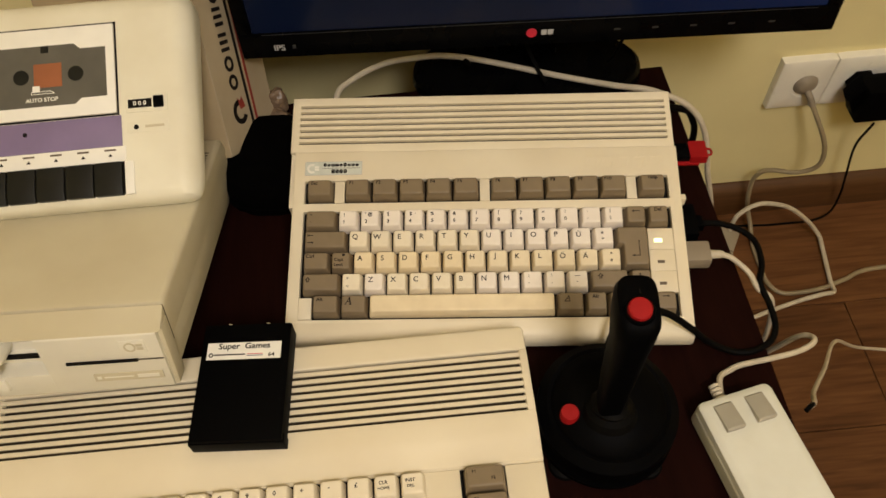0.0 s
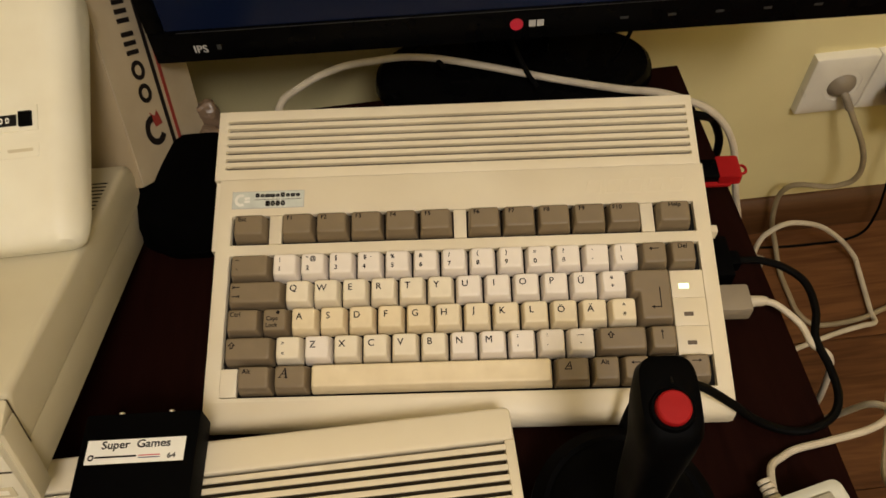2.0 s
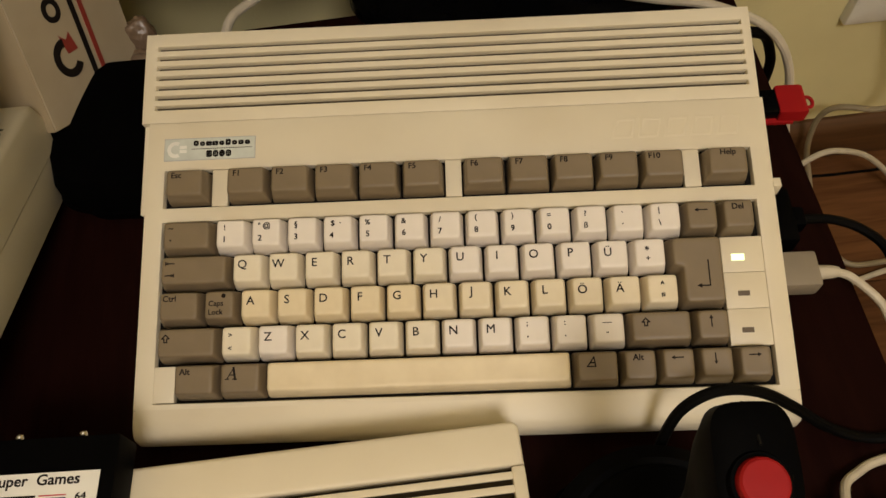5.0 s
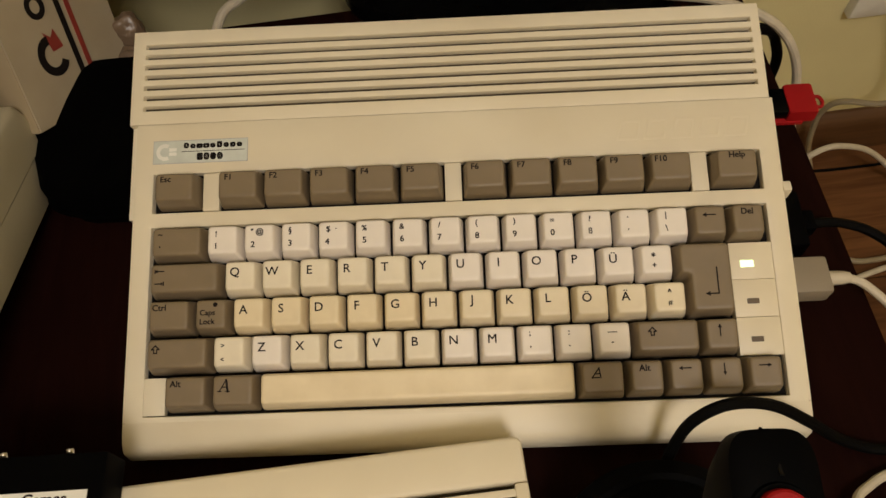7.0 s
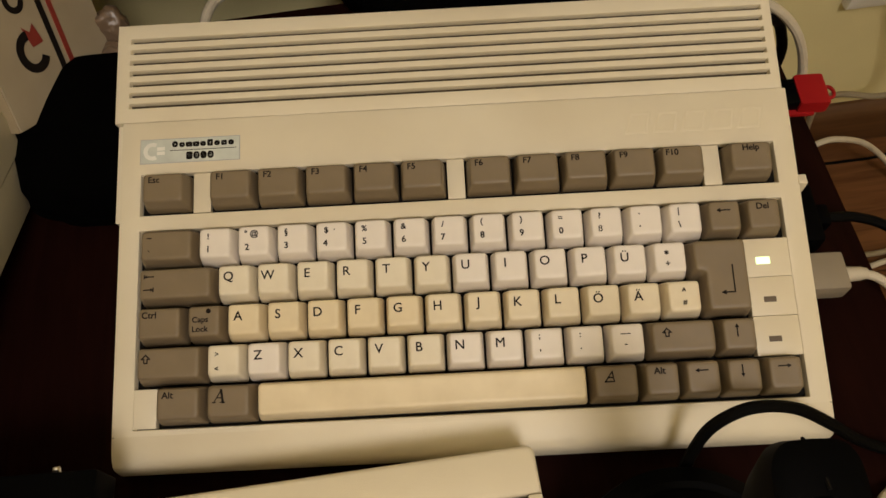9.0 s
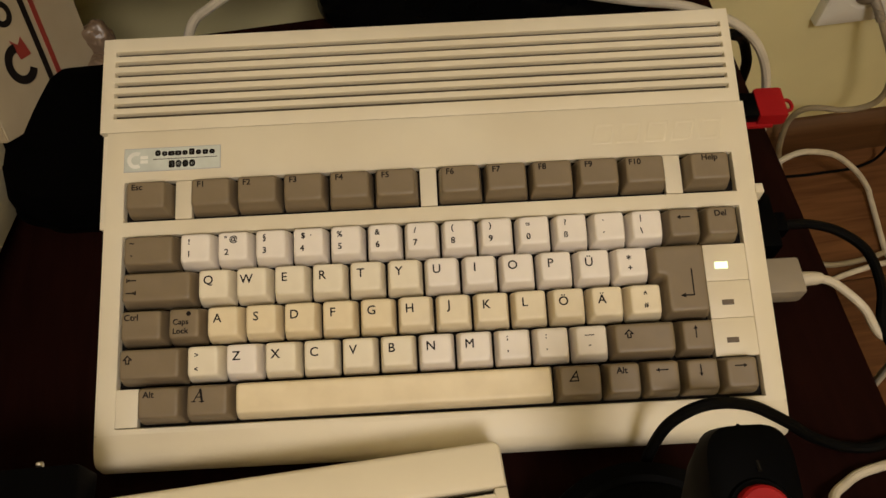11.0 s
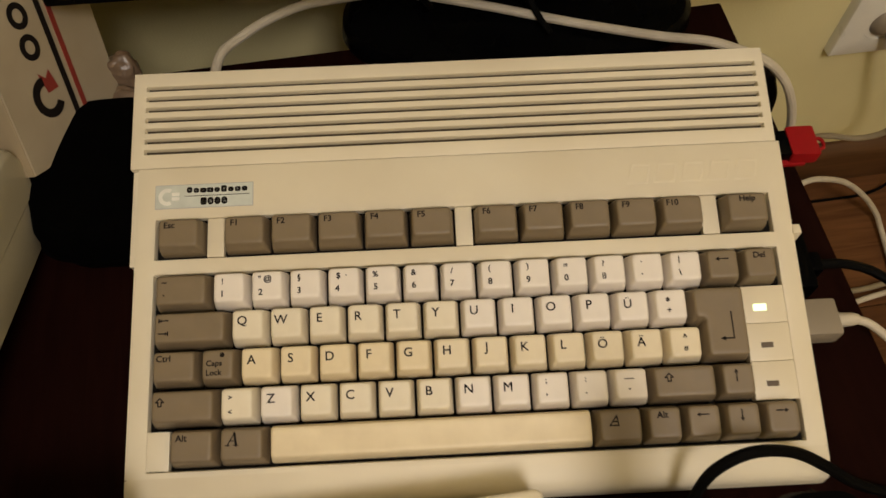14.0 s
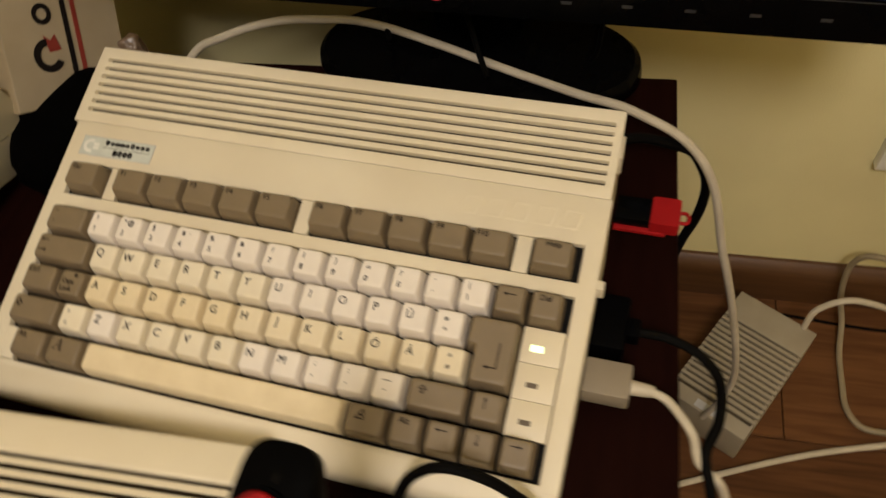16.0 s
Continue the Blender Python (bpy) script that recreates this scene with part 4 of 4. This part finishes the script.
# crumpled plastic between box and computer
wrap = thing("plastic_wrap", pose(-0.0330, 0.2630, 0.0, 0, 0, -12) @ Matrix.Scale(1.2, 4), "crumpled tan plastic wrap lying between box and computer", "plastic wrap")
for name_, cx, cy, cz, rx, ry, rz, seed in (("upper_fold", -0.002, 0.0090, 0.0180, 0.0095, 0.0085, 0.0130, 3.0), ("lower_fold", 0.002, -0.0050, 0.0095, 0.0140, 0.0090, 0.0098, 7.0)):
    fold = bmesh.new()
    bmesh.ops.create_icosphere(fold, subdivisions=4, radius=1.0)
    for v in fold.verts:
        d = v.co.normalized()
        q = 1 + 0.24 * noise.noise(d * 1.6 + Vector((seed, 0, 0))) - 0.22 * abs(noise.noise(d * 3.2 + Vector((0, seed, 0))))
        v.co = Vector((cx + d.x * rx * q, cy + d.y * ry * q, max(0.0003, cz + d.z * rz * q)))
    part(name_, link_mesh(name_, fold, M_BAG, angle=80), M_BAG, wrap)
for a, tall in ((20, 0.012), (75, 0.008)):
    flap = bmesh.new()
    strip_a = [flap.verts.new((0.0115 + 0.004 * t, -0.004 + 0.002 * math.sin(4 * t + a), 0.010 + tall * t)) for t in (0, 0.33, 0.66, 1.0)]
    strip_b = [flap.verts.new((0.0085 + 0.006 * t, -0.007 + 0.002 * math.sin(4 * t + a), 0.011 + tall * t)) for t in (0, 0.33, 0.66, 1.0)]
    for k in range(3):
        flap.faces.new((strip_a[k], strip_a[k + 1], strip_b[k + 1], strip_b[k]))
    bmesh.ops.solidify(flap, geom=flap.faces[:], thickness=0.0006)
    part("loose_end", flap, M_BAG, wrap)

# ---- flat monitor on its foot ----
mon = thing("monitor", pose(0.2280, 0.2660, 0.0, 0, 0, 2.0), "black flat computer monitor on a glossy round foot", "monitor")
MT = pose(0, 0, 0.0955, -4.0)
part("housing", box(-0.275, 0.275, 0.0040, 0.030, 0.0, 0.335, 0.004), M_BLACK, mon, m=MT)
part("lower_bezel", box(-0.275, 0.275, -0.0010, 0.0045, 0.0, 0.0265, 0.0015), M_BLACK_GLOSS, mon, m=MT)
for x0, x1 in ((-0.275, -0.262), (0.262, 0.275)):
    part("side_bezel", box(x0, x1, -0.0010, 0.0045, 0.0267, 0.335, 0.0012), M_BLACK_GLOSS, mon, m=MT)
part("trim_line", box(-0.2535, 0.2535, -0.0012, 0.0, 0.0257, 0.0260), M_MARK, mon, m=MT)
part("screen", box(-0.2615, 0.2615, 0.0012, 0.0045, 0.0268, 0.322), M_SCREEN, mon, "dark screen, bluer towards the right", m=MT)
part("round_emblem", lathe([(0.0049, 0.0), (0.0049, 0.0007), (0.0, 0.0007)], 28), M_LOGO_RED, mon, m=MT @ pose(-0.0060, -0.0009, 0.0140, 90))
for x in (0.0030, 0.0090):
    part("brand_bar", box(x, x + 0.0050, -0.0014, -0.0009, 0.0114, 0.0168), M_LOGO_GREY, mon, m=MT)
word("print", "IPS", M_LOGO_GREY, mon, MT @ pose(-0.2390, -0.0012, 0.0115, 90), 0.0088)
part("panel_mark", box(-0.2270, -0.2240, -0.0013, -0.0009, 0.0100, 0.0140), M_MARK, mon, m=MT)
for x in (0.070, 0.105, 0.140, 0.175, 0.212):
    part("button_mark", box(x, x + 0.0060, -0.0013, -0.0009, 0.0125, 0.0145), M_MARK, mon, m=MT)
part("neck", prism([(0.070, 0.012), (0.064, 0.060), (0.030, 0.130), (0.030, 0.200), (0.050, 0.200), (0.052, 0.135), (0.090, 0.060), (0.098, 0.012)], -0.032, 0.032, 0.004), M_BLACK_GLOSS, mon)
part("foot", lathe([(0.120, 0.0), (0.122, 0.004), (0.1205, 0.012), (0.116, 0.016), (0.05, 0.018), (0.0, 0.0185)], 60, cy=0.058, sy=0.44, power=0.85), M_BLACK_GLOSS, mon)

# ---- joystick ----
joy = thing("joystick", pose(0.2625, -0.0710, 0.0), "black round-based joystick with red fire buttons", "joystick")
part("base", lathe([(0.0500, 0.004), (0.0535, 0.008), (0.0545, 0.016), (0.0520, 0.020), (0.0515, 0.030), (0.0535, 0.034), (0.0530, 0.040), (0.0460, 0.046), (0.0430, 0.0455), (0.0410, 0.049), (0.0270, 0.0560), (0.0160, 0.0580), (0.0, 0.0580)], 56), M_BLACK, joy)
for a in (45, 135, 225, 315):
    part("suction_foot", lathe([(0.013, 0.0), (0.012, 0.003), (0.006, 0.006), (0.006, 0.010)], 20), M_RUBBER, joy, m=pose(0.044 * math.cos(radians(a)), 0.044 * math.sin(radians(a)), 0))
part("boot", lathe([(0.0200, 0.0), (0.0180, 0.006), (0.0135, 0.008), (0.0150, 0.012), (0.0110, 0.016), (0.0, 0.016)], 28), M_RUBBER, joy, m=pose(-0.002, -0.012, 0.056, -14))
grip = []
for x, y, z, rx, ry, tilt in ((-0.0045, -0.0130, 0.064, 0.0080, 0.0085, 20), (-0.0040, -0.0100, 0.080, 0.0092, 0.0105, 20), (-0.0025, -0.0040, 0.104, 0.0106, 0.0128, 18), (0.0005, 0.0040, 0.134, 0.0116, 0.0155, 14),
                               (0.0015, 0.0105, 0.156, 0.0138, 0.0195, 4), (0.0022, 0.0135, 0.168, 0.0143, 0.0205, -6), (0.0025, 0.0150, 0.1735, 0.0128, 0.0180, -12), (0.0025, 0.0155, 0.1755, 0.0090, 0.0125, -14)):
    lp = []
    for k in range(36):
        a = 2 * math.pi * k / 36
        c, s = math.cos(a), math.sin(a)
        px, py = rx * math.copysign(abs(c) ** 0.55, c), ry * math.copysign(abs(s) ** 0.55, s)
        lp.append((x + px, y + py * math.cos(radians(tilt)), z - py * math.sin(radians(tilt)) * 0.6))
    grip.append(lp)
stick = part("stick", rings(grip), M_BLACK, joy)
part("button_collar", lathe([(0.0100, -0.006), (0.0100, -0.0010), (0.0092, 0.0004), (0.0080, 0.0004), (0.0080, -0.0010)], 30), M_BLACK, stick, m=pose(0.0020, 0.0078, 0.1752, 7))
part("top_button", lathe([(0.0078, -0.004), (0.0078, 0.0014), (0.0074, 0.0030), (0.0066, 0.0036), (0.0, 0.0038)], 30), M_RED, stick, "red fire button", m=pose(0.0020, 0.0078, 0.1752, 7))
part("seam", tube([(0.0033, 0.0345, 0.1680), (0.0035, 0.0290, 0.1738), (0.0035, 0.0190, 0.1768)], 0.0006, 6, 4), M_BED, stick)
part("base_button", lathe([(0.0070, 0.0), (0.0070, 0.0095), (0.0062, 0.0112), (0.0, 0.0116)], 30), M_RED, joy, "red fire button", m=pose(-0.0310, -0.0115, 0.0475, 0))
part("cable", tube([(0.269, -0.020, 0.024), (0.272, -0.012, 0.037), (0.279, -0.004, 0.051), (0.294, 0.001, 0.059), (0.316, 0.002, 0.051), (0.339, -0.001, 0.031), (0.358, -0.005, 0.013), (0.378, -0.009, 0.0035),
                             (0.395, -0.009, 0.0030), (0.412, 0.000, 0.0030), (0.419, 0.014, 0.004), (0.419, 0.034, 0.004), (0.414, 0.054, 0.008), (0.419, 0.074, 0.010), (0.417, 0.095, 0.012), (0.405, 0.108, 0.013), (0.388, 0.112, 0.017), (0.376, 0.112, 0.018), (0.3705, 0.112, 0.018)], 0.0028, 10, 8),
     M_RUBBER, joy, "black cable looping over the desk", joy.matrix_basis.inverted())
jp = part("plug", box(0.0, 0.019, -0.017, 0.017, -0.008, 0.008, 0.002), M_BLACK, joy, "black connector in the side of the computer", joy.matrix_basis.inverted() @ pose(0.3465, 0.1120, 0.018))
part("grip", box(0.019, 0.026, -0.006, 0.006, -0.005, 0.005, 0.0015), M_BLACK, jp)

# ---- mouse with its plug and cord ----
ms = thing("mouse", pose(0.3620, -0.0560, 0.0, 0, 0, 17.0), "pale boxy two-button computer mouse on the desk", "mouse")
mouse_rows = []
for z, grow in ((0.002, -0.003), (0.004, 0.0), (0.018, 0.0), (0.0195, -0.0012), (0.021, 0.0)):
    mouse_rows.append([(p.x, p.y, z) for p in rounded([(-0.0310 - grow, -0.108 - grow), (0.0310 + grow, -0.108 - grow), (0.0310 + grow, 0.0 + grow), (-0.0310 - grow, 0.0 + grow)], 0.007, 4)])
part("lower_shell", rings(mouse_rows), M_MOUSE, ms)
top_rows = []
for f, grow in ((0.0, -0.0001), (0.78, -0.0006), (0.95, -0.0030), (1.0, -0.0065)):
    top_rows.append([(p.x, p.y, 0.0211 + f * (0.0055 + 0.0075 * math.sin(math.pi * min(1, max(0, (-p.y + 0.012) / 0.125))))) for p in rounded([(-0.0310 - grow, -0.108 - grow), (0.0310 + grow, -0.108 - grow), (0.0310 + grow, grow), (-0.0310 - grow, grow)], 0.006, 6)])
part("upper_shell", rings(top_rows), M_MOUSE, ms)
for x in (-0.0205, 0.0055):
    part("mouse_button", prism([(-0.0290, 0.027), (-0.0290, 0.0344), (-0.0275, 0.0354), (-0.0080, 0.0318), (-0.0068, 0.0305), (-0.0068, 0.024)], x, x + 0.0150, 0.001), M_MOUSE_KEY, ms)
for k in range(4):
    part("strain_relief", lathe([(0.0046 - 0.0002 * k, 0.0), (0.0050 - 0.0002 * k, 0.0012), (0.0046 - 0.0002 * k, 0.0026)], 16), M_CORD, ms, m=pose(-0.0055, 0.0006 + 0.0035 * k, 0.0150, -90))
part("cord", tube([(0.3575, -0.0500, 0.015), (0.3595, -0.0400, 0.0120), (0.3635, -0.0325, 0.008), (0.3710, -0.0275, 0.005), (0.3820, -0.0220, 0.004), (0.406, -0.0165, 0.003), (0.432, -0.0100, 0.003), (0.448, -0.0010, 0.000), (0.452, 0.0080, -0.006), (0.447, 0.0160, -0.020), (0.440, 0.024, -0.060), (0.438, 0.036, -0.100),
                         (0.438, 0.042, -0.060), (0.425, 0.043, -0.004), (0.4115, 0.050, 0.006), (0.4070, 0.062, 0.009), (0.399, 0.071, 0.012), (0.389, 0.0775, 0.0155), (0.378, 0.0785, 0.0170)], 0.0024, 10, 8),
     M_CORD, ms, "off-white cord hanging over the edge of the desk", ms.matrix_basis.inverted())
mp_ = part("plug", box(-0.004, 0.0215, -0.0105, 0.0105, -0.0070, 0.0070, 0.0022), M_GREY, ms, "grey-beige connector in the side of the computer", ms.matrix_basis.inverted() @ pose(0.3505, 0.0785, 0.0175))
part("collar", lathe([(0.0042, 0.0), (0.0036, 0.010), (0.0028, 0.013)], 16), M_CORD, mp_, m=pose(0.0210, 0, 0, 0, 90, 0))

# ---- memory stick adapter in the card slot ----
us = thing("card_adapter", pose(0.3480, 0.1835, 0.0325), "red and black memory card adapter in the computer's side slot", "card adapter")
part("sleeve", box(0.0, 0.0220, -0.0085, 0.0085, -0.0035, 0.0035, 0.0012), M_BLACK_GLOSS, us)
part("cap", prism([(-0.0100, -0.0045), (-0.0100, 0.0045), (0.0100, 0.0045), (0.0100, -0.0045)], 0.0200, 0.0370, 0.002), M_RED, us)
part("loop", tube([(0.0365, -0.0035, 0), (0.0405, -0.0035, 0), (0.0420, 0.0, 0), (0.0405, 0.0035, 0), (0.0365, 0.0035, 0)], 0.0011, 8, 5), M_RED, us)
part("tray", box(0.0, 0.030, -0.0112, 0.0105, -0.0062, -0.0036, 0.0006), M_RED, us)

# ---- leads ----
sr = thing("power_lead", pose(0.031, 0.219, 0.032), "off-white power lead arching behind the computer to the floor", "cable")
part("cord", tube([(0.031, 0.2290, 0.032), (0.031, 0.250, 0.038), (0.034, 0.268, 0.040), (0.042, 0.281, 0.038), (0.060, 0.298, 0.037), (0.082, 0.313, 0.034), (0.106, 0.321, 0.031), (0.129, 0.325, 0.030), (0.153, 0.324, 0.029), (0.177, 0.318, 0.029), (0.207, 0.313, 0.025), (0.234, 0.306, 0.023), (0.2585, 0.298, 0.023), (0.287, 0.290, 0.0225), (0.3135, 0.277, 0.028), (0.338, 0.267, 0.033), (0.355, 0.262, 0.031), (0.378, 0.258, 0.022),
                         (0.395, 0.254, 0.007), (0.407, 0.250, -0.014), (0.415, 0.247, -0.040), (0.424, 0.245, -0.075), (0.434, 0.243, -0.107), (0.447, 0.243, -0.154), (0.462, 0.245, -0.219), (0.472, 0.250, -0.282), (0.470, 0.252, -0.340), (0.462, 0.255, -0.390)], 0.0031, 10, 8),
     M_CORD, sr, "", sr.matrix_basis.inverted())
for k in range(4):
    part("rib", lathe([(0.0050 - 0.0003 * k, 0.0), (0.0052 - 0.0003 * k, 0.0015), (0.0046 - 0.0003 * k, 0.0038)], 14), M_CORD, sr, m=pose(0, 0.020 + 0.0045 * k, 0.0015 + 0.0006 * k, -86))
part("plug", box(-0.009, 0.009, 0.001, 0.020, -0.007, 0.007, 0.002), M_GREY, sr)
for pts in ([(0.148, 0.348, 0.050), (0.156, 0.331, 0.0292), (0.166, 0.310, 0.030)], [(0.220, 0.328, 0.050), (0.235, 0.305, 0.0282), (0.244, 0.290, 0.0215)]):
    solo("cable_tie", tube(pts, 0.0022, 8, 5), M_RUBBER, pose(0, 0, 0), "black wire crossing the white lead", "wire")
solo("monitor_wire", tube([(0.322, 0.300, 0.10), (0.319, 0.310, 0.060), (0.314, 0.322, 0.022), (0.300, 0.334, 0.001)], 0.0018, 8, 6), M_RUBBER, pose(0, 0, 0), "thin black wire hanging from the monitor", "wire")
solo("video_lead", tube([(0.330, 0.2180, 0.030), (0.338, 0.236, 0.030), (0.355, 0.248, 0.026), (0.376, 0.255, 0.016), (0.389, 0.264, 0.002), (0.397, 0.267, -0.013), (0.403, 0.268, -0.029), (0.405, 0.268, -0.049), (0.403, 0.266, -0.071), (0.396, 0.264, -0.105), (0.391, 0.262, -0.160), (0.389, 0.258, -0.260), (0.389, 0.255, -0.4400)], 0.0036, 10, 8), M_RUBBER, pose(0, 0, 0), "black video lead curving behind the computer", "cable")

# power brick on the floor
psu = thing("power_brick", pose(0.5720, 0.3760, FLOOR_Z, 0, 0, -26.0), "beige ribbed power supply brick standing on the floor", "power supply")
part("case", box(-0.090, 0.0, -0.155, 0.0, 0.003, 0.058, 0.003), M_BRICK, psu)
part("end_cover", box(-0.0900, 0.0, -0.0370, -0.0005, 0.0570, 0.0612, 0.0012), M_BRICK, psu)
# brown sheet between the ribs, coloured as their shaded gaps
part("slot_shade_sheet", box(-0.0870, -0.0030, -0.1380, -0.0365, 0.0570, 0.0585), M_GAP_DARK, psu)
for k in range(14):
    y = -0.0396 - 0.0070 * k
    part("rib", box(-0.0905, 0.0005, y - 0.0042, y, 0.0520, 0.0612, 0.0008), M_BRICK, psu)
part("rating_label", box(-0.060, -0.030, -0.152, -0.143, 0.0575, 0.0584), M_LOGO_GREY, psu)
solo("mains_lead", tube([(0.6262, 0.4455, -0.1820), (0.632, 0.438, -0.192), (0.649, 0.427, -0.221), (0.662, 0.424, -0.250), (0.667, 0.423, -0.277), (0.661, 0.424, -0.295), (0.640, 0.428, -0.307), (0.614, 0.436, -0.311), (0.600, 0.441, -0.320), (0.594, 0.443, -0.339), (0.594, 0.441, -0.362), (0.599, 0.436, -0.395), (0.609, 0.422, -0.426), (0.610, 0.387, -0.4390), (0.613, 0.350, -0.4395), (0.617, 0.322, -0.4395),
                         (0.632, 0.303, -0.4395), (0.660, 0.302, -0.4395), (0.700, 0.310, -0.4395), (0.735, 0.324, -0.4395), (0.800, 0.345, -0.4395), (1.05, 0.36, -0.4395)], 0.0034, 10, 8), M_CORD_TAN, pose(0, 0, 0), "tan mains lead hanging from the socket to the floor", "cable")
solo("floor_lead", tube([(0.545, 0.368, -0.412), (0.556, 0.378, -0.398), (0.5600, 0.3850, -0.3620), (0.5690, 0.3900, -0.3500), (0.5860, 0.3950, -0.3410), (0.6070, 0.4000, -0.3440), (0.6450, 0.4050, -0.3620), (0.6840, 0.4050, -0.3970), (0.7120, 0.4000, -0.4300), (0.715, 0.385, -0.4360), (0.712, 0.321, -0.4385), (0.710, 0.300, -0.4345), (0.690, 0.294, -0.4320), (0.647, 0.284, -0.4385), (0.56, 0.250, -0.4385), (0.42, 0.18, -0.4385)], 0.0034, 10, 8),
     M_CORD, pose(0, 0, 0), "off-white lead looping over the wooden floor", "cable")
solo("adapter_lead", tube([(0.712, 0.428, -0.205), (0.719, 0.446, -0.272), (0.733, 0.447, -0.342), (0.742, 0.447, -0.388), (0.742, 0.446, -0.4340), (0.714, 0.437, -0.4420), (0.672, 0.432, -0.4420), (0.622, 0.429, -0.4420), (0.50, 0.430, -0.4420)], 0.0018, 8, 8), M_RUBBER, pose(0, 0, 0), "thin black adapter lead running down to the floor", "cable")
solo("thin_lead", tube([(0.4330, -0.0560, -0.004), (0.445, -0.0450, -0.020), (0.475, -0.010, -0.080), (0.53, 0.050, -0.160), (0.60, 0.130, -0.260), (0.70, 0.19, -0.40), (0.80, 0.20, -0.4420), (1.0, 0.16, -0.4420)], 0.0022, 8, 8), M_CORD, pose(0, 0, 0), "thin off-white lead hanging from the desk edge", "cable")
solo("lead_end", tube([(0.4260, -0.0620, 0.0030), (0.4320, -0.0570, 0.0020), (0.4380, -0.0520, -0.0080)], 0.0020, 10, 5), M_RUBBER, pose(0, 0, 0), "small black end of a thin lead on the desk edge", "plug")

# ---- floor boards ----
BOARD_W, BOARD_L = 0.193, 1.285
plank_mesh = link_mesh("plank", box(0.0005, BOARD_L - 0.0005, 0.0005, BOARD_W - 0.0005, -0.004, 0.0, 0.0008, 1), M_PLANK)
rng = random.Random(4)
for r in range(17):
    x = -2.3 - rng.random() * BOARD_L
    wide = min(BOARD_W, 3.2 - BOARD_W * r)
    while x < 2.1 and wide > 0.02:
        a, b = max(x, -2.3), min(x + BOARD_L, 2.1)
        whole = b - a > BOARD_L - 1e-6 and wide > BOARD_W - 1e-6
        me = plank_mesh if whole else link_mesh("plank", box(0.0005, b - a - 0.0005, BOARD_W - wide + 0.0005, BOARD_W - 0.0005, -0.004, 0.0, 0.0008, 1), M_PLANK)
        if b - a > 0.01:
            part("plank", me, M_PLANK, floor, m=pose(a, -BOARD_W * (r + 1) - 0.0005, FLOOR_Z))
        x += BOARD_L
